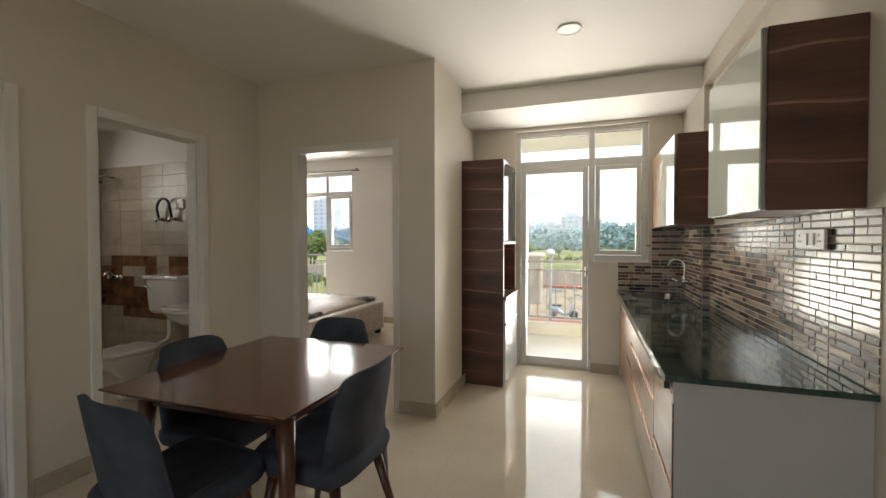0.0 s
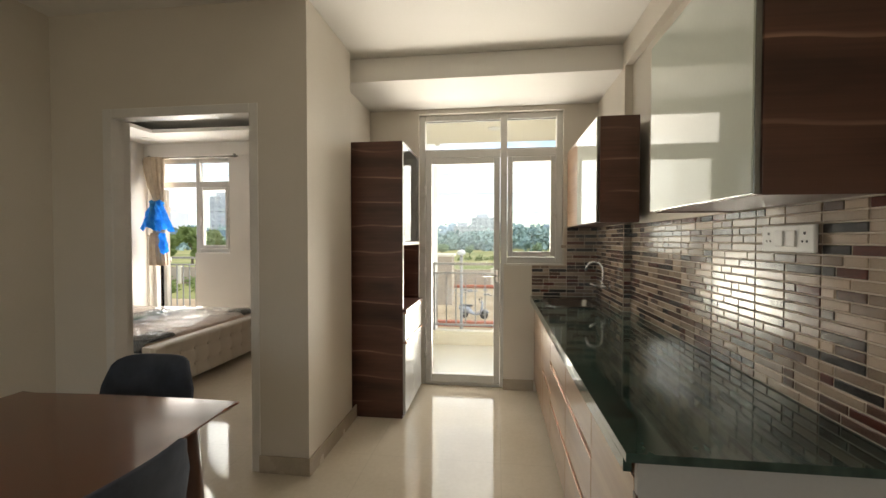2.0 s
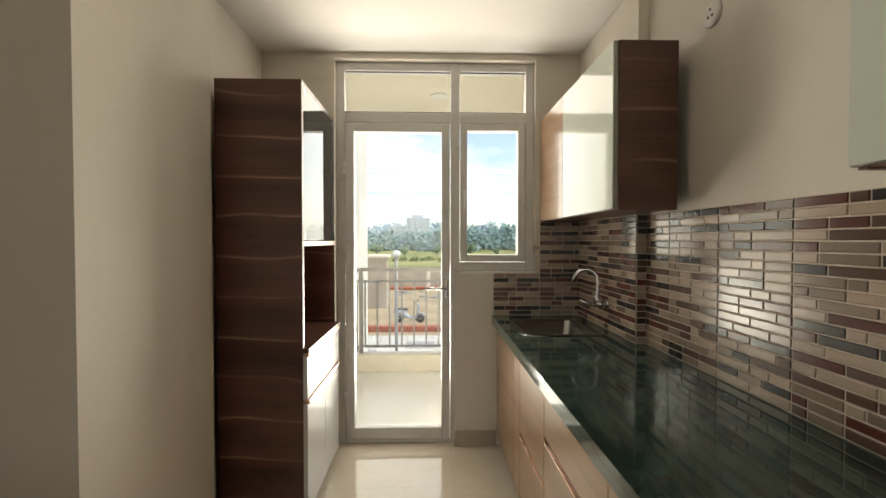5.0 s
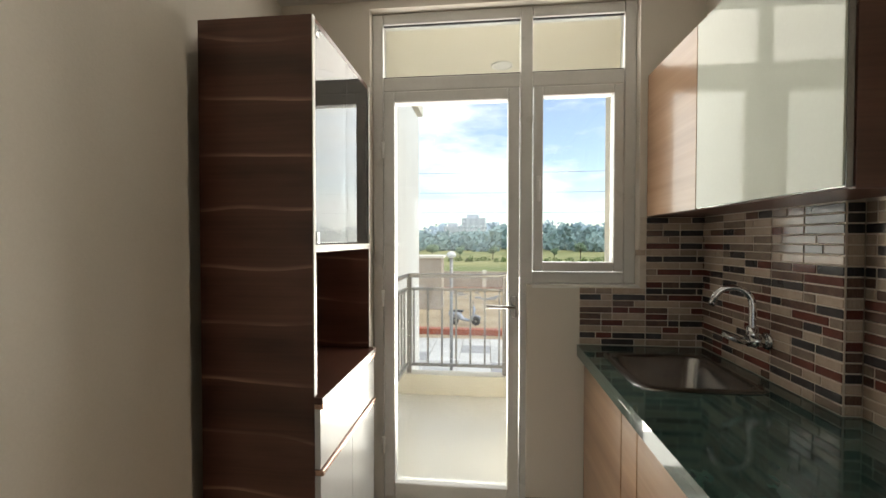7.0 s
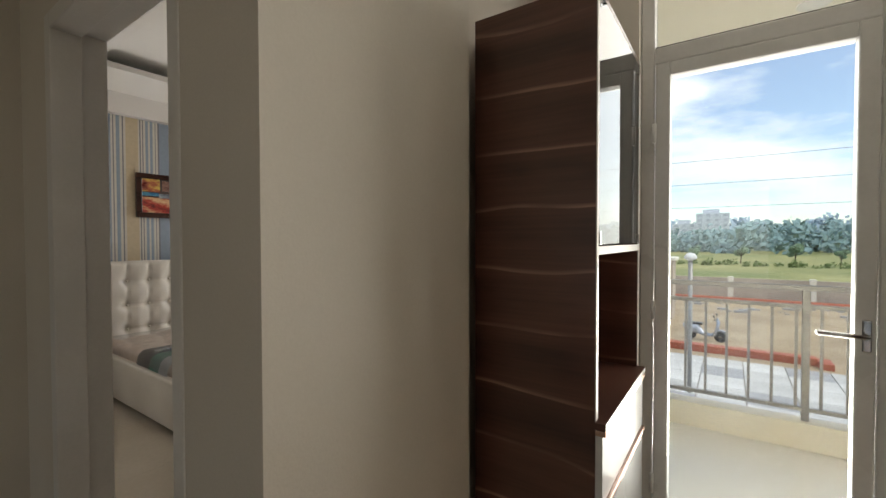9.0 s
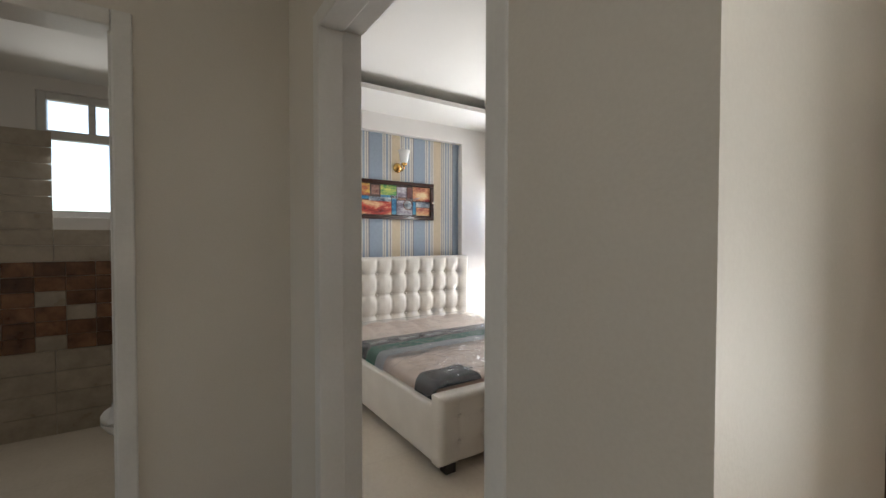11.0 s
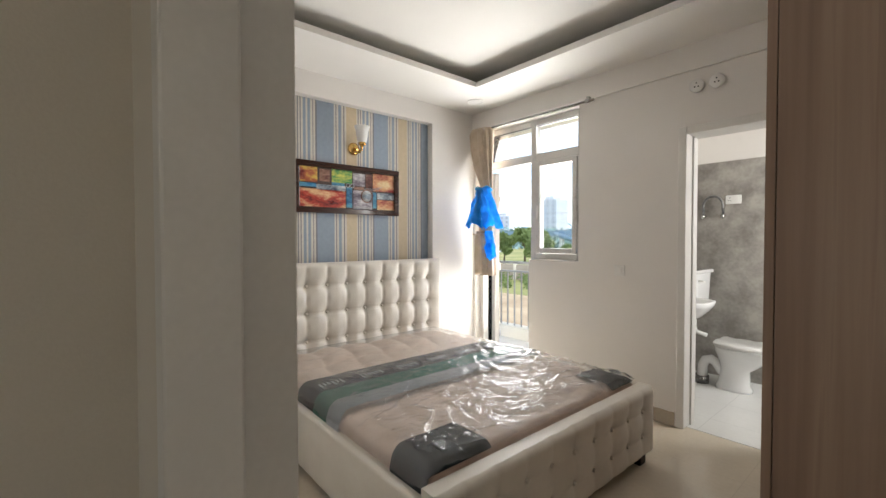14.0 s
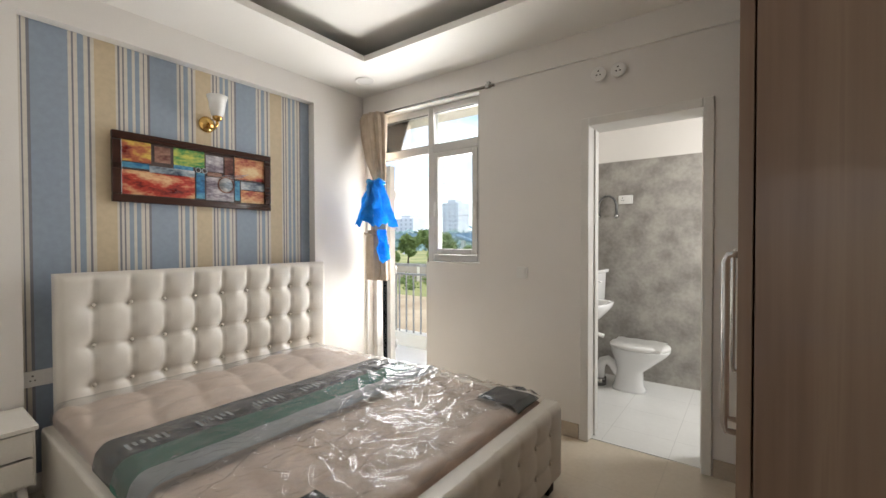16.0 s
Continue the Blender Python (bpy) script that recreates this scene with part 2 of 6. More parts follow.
M_FLOOR = floor_mat("polished_cream_tile", (0.60, 0.53, 0.42), (0.70, 0.63, 0.52), 0.8, 0.06)
M_BATHFLOOR = floor_mat("white_bath_tile", (0.72, 0.72, 0.70), (0.80, 0.80, 0.78), 0.4, 0.22, 0.75)
M_BALCFLOOR = floor_mat("balcony_tile", (0.76, 0.74, 0.69), (0.83, 0.81, 0.77), 0.4, 0.14, 0.9)


# ---- mesh helpers ----
def bm_box(x0, x1, y0, y1, z0, z1, bevel=0.0, seg=2, bm=None):
    out = bm or bmesh.new()
    one = bmesh.new()
    bmesh.ops.create_cube(one, size=1.0)
    bmesh.ops.scale(one, vec=(abs(x1 - x0), abs(y1 - y0), abs(z1 - z0)), verts=one.verts)
    bmesh.ops.translate(one, vec=((x0 + x1) / 2, (y0 + y1) / 2, (z0 + z1) / 2), verts=one.verts)
    if bevel:
        bmesh.ops.bevel(one, geom=one.edges[:], offset=bevel, segments=seg, profile=0.5, affect="EDGES")
    me = bpy.data.meshes.new("tmp")
    one.to_mesh(me)
    one.free()
    out.from_mesh(me)
    bpy.data.meshes.remove(me)
    return out


def bm_tube(points, radius, sides=12, bm=None, cap=True, radii=None):
    """A round bar swept along points."""
    out = bm or bmesh.new()
    pts = [Vector(p) for p in points]
    rings, up = [], None
    for n, p in enumerate(pts):
        d = (pts[min(n + 1, len(pts) - 1)] - pts[max(n - 1, 0)]).normalized()
        if up is None:
            up = d.orthogonal().normalized()
        up = (up - d * up.dot(d)).normalized()
        side = d.cross(up)
        r = radii[n] if radii else radius
        rings.append([out.verts.new(p + r * (math.cos(a) * up + math.sin(a) * side)) for a in (2 * math.pi * k / sides for k in range(sides))])
    for a, b in zip(rings, rings[1:]):
        for k in range(sides):
            f = out.faces.new((a[k], a[(k + 1) % sides], b[(k + 1) % sides], b[k]))
            f.smooth = True
    if cap:
        out.faces.new(rings[0][::-1])
        out.faces.new(rings[-1])
    return out


def bm_lathe(profile, sides=28, bm=None, m=Matrix.Identity(4), smooth=True):
    """A turned shape: (radius, height) pairs about z, then moved by m."""
    out = bm or bmesh.new()
    rings = [[out.verts.new(m @ Vector((r * math.cos(a), r * math.sin(a), z))) for a in (2 * math.pi * k / sides for k in range(sides))] for r, z in profile]
    for a, b in zip(rings, rings[1:]):
        for k in range(sides):
            f = out.faces.new((a[k], a[(k + 1) % sides], b[(k + 1) % sides], b[k]))
            f.smooth = smooth
    out.faces.new(rings[0][::-1])
    out.faces.new(rings[-1])
    return out


def bm_loft(sections, bm=None, smooth=True):
    """A skin over closed outlines of equal count, capped at both ends."""
    out = bm or bmesh.new()
    rings = [[out.verts.new(p) for p in s] for s in sections]
    n = len(rings[0])
    for a, b in zip(rings, rings[1:]):
        for k in range(n):
            f = out.faces.new((a[k], a[(k + 1) % n], b[(k + 1) % n], b[k]))
            f.smooth = smooth
    out.faces.new(rings[0][::-1])
    out.faces.new(rings[-1])
    return out


def oval(cx, cy, z, rx, ry, n=24, squash=2.0):
    pts = []
    for k in range(n):
        a = 2 * math.pi * k / n
        c, s = math.cos(a), math.sin(a)
        pts.append(Vector((cx + rx * math.copysign(abs(c) ** (2 / squash), c), cy + ry * math.copysign(abs(s) ** (2 / squash), s), z)))
    return pts


def obj(name, bm, material, parent=None, label=""):
    bmesh.ops.recalc_face_normals(bm, faces=bm.faces[:])
    me = bpy.data.meshes.new(name)
    bm.to_mesh(me)
    bm.free()
    me.materials.append(material)
    o = new(name, me)
    if parent is not None:
        o.parent = parent
    if label:
        o["label"] = label
    return o


def part(name, bm, material, parent, label=""):
    return obj(name, bm, material, parent, label)


def thing(name, label, category, at=None, group=""):
    o = new(name)
    o.empty_display_size = 0.1
    if at is not None:
        o.matrix_basis = at
    return tagged(o, label, category, group)


def structure(name, bm, material, label, category):
    return tagged(obj(name, bm, material), label, category, kind="structure")


def boxes(rows, bevel=0.0):
    bm = bmesh.new()
    for r in rows:
        bm_box(*r, bevel=bevel, bm=bm)
    return bm


# ---- the shell ----
CEIL = 2.70
structure("floor", boxes([(-5.2, 1.05, -3.7, 4.62, -0.15, 0.0), (-5.2, -1.30, 4.62, 6.27, -0.15, 0.0)]), M_FLOOR, "glossy cream polished vitrified floor tiles", "floor")
structure("wall_bedroom_door", boxes([(-5.2, -2.36, 2.93, 3.088, 0, CEIL), (-1.385, -1.085, 2.93, 3.055, 0, CEIL), (-1.385, -1.301, 3.055, 3.088, 0, CEIL), (-2.36, -1.385, 2.93, 3.088, 2.11, CEIL)], 0), M_WALL, "cream painted wall with the bedroom doorway", "wall")
structure("wall_kitchen_west", boxes([(-1.30, -1.085, 3.055, 3.635, 0, CEIL), (-1.30, -1.19, 3.635, 6.27, 0, CEIL)]), M_WALL, "cream painted wall behind the tall hutch", "wall")
structure("wall_dining_west", boxes([(-2.85, -2.73, -3.7, 0.45, 0, CEIL), (-2.85, -2.73, 1.24, 1.65, 0, CEIL), (-2.85, -2.73, 2.345, 2.93, 0, CEIL), (-2.85, -2.73, 0.45, 1.24, 2.08, CEIL), (-2.85, -2.73, 1.65, 2.345, 2.08, CEIL)]), M_WALL, "cream painted wall with two doorways", "wall")
structure("wall_kitchen_east", boxes([(0.885, 1.05, -3.7, 3.69, 0, CEIL), (0.835, 1.05, 3.69, 4.64, 0, CEIL), (0.835, 0.885, 0.9, 3.69, 2.53, CEIL)]), M_WALL, "cream painted wall with a shallow pillar and beam", "wall")
structure("wall_kitchen_north", boxes([(-1.19, -0.735, 4.45, 4.64, 0, CEIL), (0.55, 0.835, 4.45, 4.64, 0, CEIL), (0.035, 0.55, 4.45, 4.64, 0, 1.13), (-0.735, 0.55, 4.45, 4.64, 2.485, CEIL)]), M_WALL, "cream painted wall round the balcony door", "wall")
structure("wall_living_south", boxes([(-2.85, -2.0, -3.85, -3.7, 0, CEIL), (0.2, 1.05, -3.85, -3.7, 0, CEIL), (-2.0, 0.2, -3.85, -3.7, 2.4, CEIL)]), M_WALL, "cream painted wall with a wide window opening", "wall")
structure("ceiling", boxes([(-2.85, 1.05, -3.85, 3.0, CEIL, CEIL + 0.12), (-1.2, 1.05, 3.0, 4.64, CEIL + 0.002, CEIL + 0.12)]), M_CEIL, "plain off-white painted ceiling", "ceiling")
structure("ceiling_kitchen_beam", boxes([(-1.19, 0.835, 3.74, 4.45, 2.525, CEIL - 0.003)]), M_CEIL, "lowered off-white ceiling over the kitchen end", "ceiling")
# bedroom
structure("wall_bedroom_west", boxes([(-5.2, -5.07, 3.056, 6.07, 0, 2.95), (-5.07, -4.99, 5.49, 6.07, 0, 2.95), (-5.07, -4.99, 3.056, 3.715, 0, 2.95), (-5.07, -4.99, 3.715, 5.49, 2.51, 2.95)]), M_BEDWALL, "warm white wall with a shallow papered recess", "wall")
structure("wall_bedroom_north", boxes([(-5.2, -4.96, 6.07, 6.27, 0, 2.95), (-3.71, -2.87, 6.07, 6.27, 0, 2.95), (-2.225, -1.30, 6.07, 6.27, 0, 2.95), (-4.24, -3.71, 6.07, 6.27, 0, 1.16), (-4.96, -3.71, 6.07, 6.27, 2.495, 2.95), (-2.87, -2.225, 6.07, 6.27, 2.09, 2.95), (-4.99, -1.30, 6.045, 6.07, 2.52, 2.95)]), M_BEDWALL, "warm white wall with balcony door and bathroom doorway", "wall")
structure("wall_bedroom_inner", boxes([(-4.99, -2.365, 3.089, 3.095, 0, 2.72), (-1.306, -1.301, 3.095, 6.045, 0, 2.72), (-1.385, -1.306, 3.089, 3.095, 0, 2.72), (-2.365, -1.385, 3.089, 3.095, 2.11, 2.72)]), M_BEDWALL, "warm white paint on the inner bedroom walls", "wall")
BX0, BX1, BY0, BY1 = -4.38, -1.85, 3.62, 5.497
structure("ceiling_bedroom_border", boxes([(-4.99, BX0, 3.063, 6.045, 2.70, 2.745), (BX1, -1.306, 3.063, 6.045, 2.70, 2.745), (BX0, BX1, 3.063, BY0, 2.70, 2.745), (BX0, BX1, BY1, 6.045, 2.70, 2.745)]), M_CEIL, "dropped white ceiling border round a recessed tray", "ceiling")
structure("ceiling_bedroom_tray", boxes([(-5.2, -1.2, 3.0, 6.27, 2.85, 2.97)]), M_CEIL, "recessed white tray ceiling", "ceiling")

# ---- doors, windows and trim of the shell ----
def skirting(rows):
    structure("baseboard", boxes(rows, 0.003), M_SKIRT, "low beige tile skirting along the wall foot", "baseboard")


skirting([(-1.385, -1.075, 2.918, 2.93, 0, 0.10), (-1.085, -1.073, 2.93, 3.715, 0, 0.10), (0.03, 0.30, 4.438, 4.45, 0, 0.10), (-1.19, -0.735, 4.438, 4.45, 0, 0.10),
          (-2.73, -2.718, 1.32, 1.58, 0, 0.10), (-2.73, -2.718, 2.38, 2.918, 0, 0.10), (-2.73, -2.374, 2.918, 2.93, 0, 0.10), (-2.73, -2.718, -3.7, 0.37, 0, 0.10),
          (-3.70, -2.93, 6.058, 6.07, 0, 0.10), (-2.17, -1.306, 6.058, 6.07, 0, 0.10), (-4.99, -4.978, 5.56, 6.058, 0, 0.10), (-4.99, -2.372, 3.095, 3.107, 0, 0.10), (0.873, 0.885, -3.7, 1.70, 0, 0.10)])


def door_frame(name, axis, a0, a1, b0, b1, top, label, w=0.06, face=0.014):
    """Lining and architrave of a doorway that runs along the axis from a0 to a1 in a wall from b0 to b1."""
    def q(p0, p1, r0, r1, z0, z1):
        return (p0, p1, r0, r1, z0, z1) if axis == "x" else (r0, r1, p0, p1, z0, z1)
    t = tagged(new(name), label, "door frame", kind="structure")
    bm = bmesh.new()
    for r in (q(a0 - w, a0 + 0.004, b0 - face, b1 + face, 0, top + w), q(a1 - 0.004, a1 + w, b0 - face, b1 + face, 0, top + w)):
        bm_box(*r, bevel=0.006, bm=bm)
        part("jamb", bm, M_TRIM, t)
        bm = bmesh.new()
    bm_box(*q(a0 + 0.004, a1 - 0.004, b0 - face, b1 + face, top - 0.004, top + w), bevel=0.006, bm=bm)
    part("head", bm, M_TRIM, t)
    mid = (b0 + b1) / 2
    for r in (q(a0 + 0.003, a0 + 0.016, mid, mid + 0.03, 0, top - 0.005), q(a1 - 0.016, a1 - 0.003, mid, mid + 0.03, 0, top - 0.005)):
        part("stop", bm_box(*r, bevel=0.003), M_TRIM, t)
    return t


d1 = tagged(new("door_1"), "off-white painted rebated frame of the open bedroom doorway", "door frame", kind="structure")
for r in ((-2.372, -2.312, 2.924, 3.012, 0, 2.125), (-2.368, -2.352, 3.012, 3.097, 0, 2.112), (-1.432, -1.380, 2.926, 3.012, 0, 2.125), (-1.398, -1.378, 3.012, 3.097, 0, 2.112)):
    part("jamb", bm_box(*r, bevel=0.004), M_TRIM, d1)
part("head", bm_box(-2.312, -1.432, 2.924, 3.012, 2.07, 2.125, 0.004), M_TRIM, d1)
part("head", bm_box(-2.352, -1.398, 3.012, 3.097, 2.096, 2.112, 0.004), M_TRIM, d1)
door_frame("door_2", "y", 1.65, 2.345, -2.85, -2.73, 2.08, "off-white painted frame of the toilet doorway", 0.055)
door_frame("door_3", "y", 0.45, 1.24, -2.85, -2.73, 2.08, "off-white painted frame round a closed door", 0.055)
door_frame("door_4", "x", -2.87, -2.225, 6.07, 6.27, 2.09, "off-white painted frame of the ensuite doorway", 0.05)
leaf = tagged(new("door_5"), "closed off-white flush door in its frame", "door", kind="structure")
part("leaf", bm_box(-2.82, -2.785, 0.487, 1.203, 0.01, 2.04, 0.003), M_TRIM, leaf)
part("door_handle", bm_tube([(-2.785, 1.13, 1.0), (-2.74, 1.13, 1.0), (-2.735, 1.03, 1.0)], 0.009), M_CHROME, leaf, "chrome lever handle")


def bars(x0, x1, z0, z1, y0, y1, w, parent, name, mat=None):
    """Four profile bars that make a rectangular frame."""
    for r in ((x0, x0 + w, z0, z1), (x1 - w, x1, z0, z1), (x0 + w, x1 - w, z1 - w, z1), (x0 + w, x1 - w, z0, z0 + w)):
        part(name, bm_box(r[0], r[1], y0, y1, r[2], r[3], 0.006), mat or M_UPVC, parent)


def pane(x0, x1, y, z0, z1, parent):
    p = part("pane", bm_box(x0, x1, y - 0.003, y + 0.003, z0, z1), M_GLASS, parent)
    p.visible_shadow = False
    return p


def balcony_unit(name, x0, xm, x1, y, sill, top, trans, label, is_open):
    """White balcony door with a side window and two fixed lights over them."""
    t = tagged(new(name), label, "window", kind="structure")
    a, b, w = y - 0.035, y + 0.035, 0.055
    for r in ((x0, x0 + w, 0.0, top), (xm - 0.03, xm + 0.03, 0.0, top), (x1 - w, x1, sill, top), (x0 + w, xm - 0.03, top - w, top), (xm + 0.03, x1 - w, top - w, top),
              (x0 + w, xm - 0.03, trans - 0.035, trans + 0.035), (xm + 0.03, x1 - w, trans - 0.035, trans + 0.035), (xm + 0.03, x1 - w, sill, sill + w), (x0 + w, xm - 0.03, 0.0, 0.025)):
        part("window_frame", bm_box(r[0], r[1], a, b, r[2], r[3], 0.006), M_UPVC, t)
    for p0, p1 in ((x0 + w, xm - 0.03), (xm + 0.03, x1 - w)):
        pane(p0, p1, y, trans + 0.035, top - w, t)
        part("gasket", boxes([(p0, p1, a + 0.012, a + 0.02, trans + 0.035, trans + 0.041), (p0, p1, a + 0.012, a + 0.02, top - w - 0.006, top - w)]), M_BLACK, t)
    part("window_sill", bm_box(xm + 0.02, x1 + 0.01, y - 0.085, y + 0.12, sill - 0.022, sill - 0.002, 0.004), M_TRIM, t)
    # side sash
    s0, s1, z0, z1 = xm + 0.034, x1 - w - 0.004, sill + w + 0.004, trans - 0.039
    sash = part("sash", bm_box(s0, s0 + 0.045, a - 0.012, b - 0.015, z0, z1, 0.006), M_UPVC, t)
    for r in ((s1 - 0.045, s1, z0, z1), (s0 + 0.045, s1 - 0.045, z1 - 0.045, z1), (s0 + 0.045, s1 - 0.045, z0, z0 + 0.045)):
        part("sash_bar", bm_box(r[0], r[1], a - 0.012, b - 0.015, r[2], r[3], 0.006), M_UPVC, sash)
    pane(s0 + 0.045, s1 - 0.045, y - 0.01, z0 + 0.045, z1 - 0.045, sash)
    hz = (z0 + z1) / 2 - 0.02
    part("window_handle", boxes([(s0 + 0.012, s0 + 0.034, a - 0.02, a - 0.012, hz - 0.035, hz + 0.035), (s0 + 0.016, s0 + 0.03, a - 0.034, a - 0.02, hz - 0.09, hz + 0.012)], 0.004), M_PLASTIC, sash)
    # door leaf, built shut and then swung about its hinge side
    d0, d1, dz0, dz1, dw = x0 + w + 0.004, xm - 0.034, 0.03, trans - 0.039, 0.055
    hinge = new("door_leaf")
    hinge.parent = t
    hinge.matrix_basis = pose(d0, y + 0.17, 0, 0, 0, 176) if is_open else pose(d0, y, 0)
    wid = d1 - d0
    for r in ((0, dw, dz0, dz1), (wid - dw, wid, dz0, dz1), (dw, wid - dw, dz1 - dw, dz1), (dw, wid - dw, dz0, dz0 + dw + 0.02)):
        part("stile", bm_box(r[0], r[1], -0.047, 0.02, r[2], r[3], 0.006), M_UPVC, hinge)
    pane(dw, wid - dw, -0.01, dz0 + dw + 0.02, dz1 - dw, hinge)
    part("door_handle", bm_box(wid - 0.038, wid - 0.014, -0.060, -0.047, 0.965, 1.075, 0.004, bm=bm_tube([(wid - 0.026, -0.06, 1.02), (wid - 0.026, -0.09, 1.02), (wid - 0.16, -0.092, 1.025)], 0.008)), M_CHROME, hinge, "steel lever handle")
    for z in (0.3, 1.05, 1.8):
        part("hinge", bm_tube([(-0.004, -0.05, z - 0.04), (-0.004, -0.05, z + 0.04)], 0.009, 10), M_PLASTIC, hinge)
    return t


balcony_unit("window_1", -0.735, 0.035, 0.55, 4.535, 1.135, 2.485, 2.13, "white plastic balcony door and side window, shut", False)
balcony_unit("window_2", -4.96, -4.24, -3.71, 6.17, 1.165, 2.495, 2.13, "white plastic balcony door standing open beside a window", True)

# ---- kitchen ----
M_STONE = ramp_mat("dark_green_marble", (0.010, 0.028, 0.024), (0.050, 0.092, 0.078), 0.08, scale=7, fine=38, bump=0.0, coat=0.3, rvar=0.05, stretch=(1, 0.5, 1))
M_OAK = wood_mat("tan_laminate", ((0.30, (0.24, 0.13, 0.075)), (0.6, (0.34, 0.20, 0.115)), (0.85, (0.45, 0.29, 0.18))), 1, 0.28, 0.4, 9.0)
M_PANEL = ramp_mat("pale_grey_panel", (0.46, 0.46, 0.455), (0.52, 0.52, 0.515), 0.4, scale=2, bump=0.02)
M_LACQ = ramp_mat("pale_lacquered_glass", (0.60, 0.64, 0.57), (0.64, 0.68, 0.61), 0.03, scale=1, bump=0.0, coat=0.0, rvar=0.01, spec=0.35)
M_ROSE = ramp_mat("rose_aluminium", (0.62, 0.42, 0.34), (0.72, 0.52, 0.43), 0.25, 1.0, scale=4, bump=0.0)
M_GROUT = ramp_mat("pale_grout", (0.58, 0.50, 0.42), (0.68, 0.60, 0.51), 0.8, scale=20, bump=0.1)
M_WHITEGLOSS = ramp_mat("white_gloss_laminate", (0.52, 0.53, 0.52), (0.58, 0.59, 0.58), 0.2, scale=2, bump=0.0, coat=0.0, rvar=0.04)

SX0, SX1, SY0, SY1 = 0.355, 0.755, 3.855, 4.30
worktop = thing("worktop", "polished dark green marble worktop on the base cabinets", "worktop")
for r in ((0.27, SX0, 1.70, 4.449), (SX1, 0.834, 3.689, 4.449), (SX0, 0.884, 1.70, SY0 - 0.17), (SX0, SX1, SY0 - 0.17, SY0), (SX0, SX1, SY1, 4.449), (SX1, 0.884, SY0 - 0.17, 3.689)):
    part("slab", bm_box(*r, 0.828, 0.85), M_STONE, worktop)
part("front_edge", bm_box(0.27, 0.29, 1.722, 4.449, 0.795, 0.828, 0.001), M_STONE, worktop, "polished built-up front edge")


def base_unit(y0, y1, fronts, label, end_panel=False):
    t = thing("base_cabinet", label, "cabinet", group="base cabinets")
    part("body", bm_box(0.325, 0.83, y0 + 0.002, y1 - 0.002, 0.09, 0.60 if y0 > 3.7 else 0.826), M_PANEL, t)
    part("plinth", bm_box(0.36, 0.80, y0 + 0.002, y1 - 0.002, 0.0, 0.09), M_WALNUT, t)
    for z0, z1, kind in fronts:
        d = part("drawer" if kind == "drawer" else "door", bm_box(0.302, 0.324, y0 + 0.003, y1 - 0.003, z0, z1 - 0.028, 0.002), M_OAK, t)
        if kind != "filler":
            part("handle", boxes([(0.300, 0.306, y0 + 0.003, y1 - 0.003, z1 - 0.028, z1 - 0.022), (0.316, 0.324, y0 + 0.003, y1 - 0.003, z1 - 0.028, z1 - 0.004)], 0.001), M_ROSE, d, "rose aluminium finger channel")
        else:
            part("strip", bm_box(0.303, 0.324, y0 + 0.003, y1 - 0.003, z1 - 0.028, z1), M_OAK, d)
    if end_panel:
        part("end_panel", bm_box(0.302, 0.883, y0 - 0.018, y0, 0.0, 0.826), M_PANEL, t, "pale grey end panel")
        part("edge_strip", bm_box(0.299, 0.304, y0 - 0.019, y0 + 0.001, 0.0, 0.74), M_WALNUT, t, "brown edge strip")
    return t


THREE = ((0.095, 0.36, "drawer"), (0.36, 0.60, "drawer"), (0.60, 0.795, "drawer"))
TWO = ((0.095, 0.42, "drawer"), (0.42, 0.795, "drawer"))
base_unit(1.74, 2.20, TWO, "tan laminate drawer unit with a pale end panel", True)
base_unit(2.20, 2.75, THREE, "tan laminate base unit with three drawers")
base_unit(2.75, 3.315, THREE, "tan laminate base unit with three drawers")
base_unit(3.315, 3.74, TWO, "tan laminate base unit with two deep drawers")
base_unit(3.74, 3.89, ((0.095, 0.795, "filler"),), "narrow tan laminate pull-out unit")
base_unit(3.89, 4.445, ((0.095, 0.795, "filler"),), "tan laminate sink unit with a plain door")

M_SINK = ramp_mat("dark_satin_steel", (0.24, 0.23, 0.22), (0.38, 0.37, 0.36), 0.2, 1.0, scale=5, fine=200, bump=0.02)
sink = thing("sink", "stainless steel single-bowl sink set into dark marble", "sink")
bm = bmesh.new()
cx, cy, hx, hy = (SX0 + SX1) / 2, (SY0 + SY1) / 2, (SX1 - SX0) / 2, (SY1 - SY0) / 2
levels = ((hx + 0.018, hy + 0.018, 0.8515), (hx + 0.014, hy + 0.014, 0.8545), (hx - 0.02, hy - 0.02, 0.8535), (hx - 0.03, hy - 0.03, 0.845), (hx - 0.042, hy - 0.042, 0.70), (hx - 0.075, hy - 0.075, 0.67), (0.03, 0.03, 0.664))
rings = [[bm.verts.new(p) for p in oval(cx, cy, z, a, b, 40, 7.0)] for a, b, z in levels]
for r0, r1 in zip(rings, rings[1:]):
    for k in range(40):
        bm.faces.new((r0[k], r0[(k + 1) % 40], r1[(k + 1) % 40], r1[k])).smooth = True
bm.faces.new(rings[-1])
part("bowl", bm, M_SINK, sink)
part("drain", bm_lathe([(0.001, 0), (0.034, 0), (0.036, 0.004), (0.02, 0.005), (0.001, 0.003)], 20, m=pose(cx, cy, 0.664)), M_CHROME, sink)

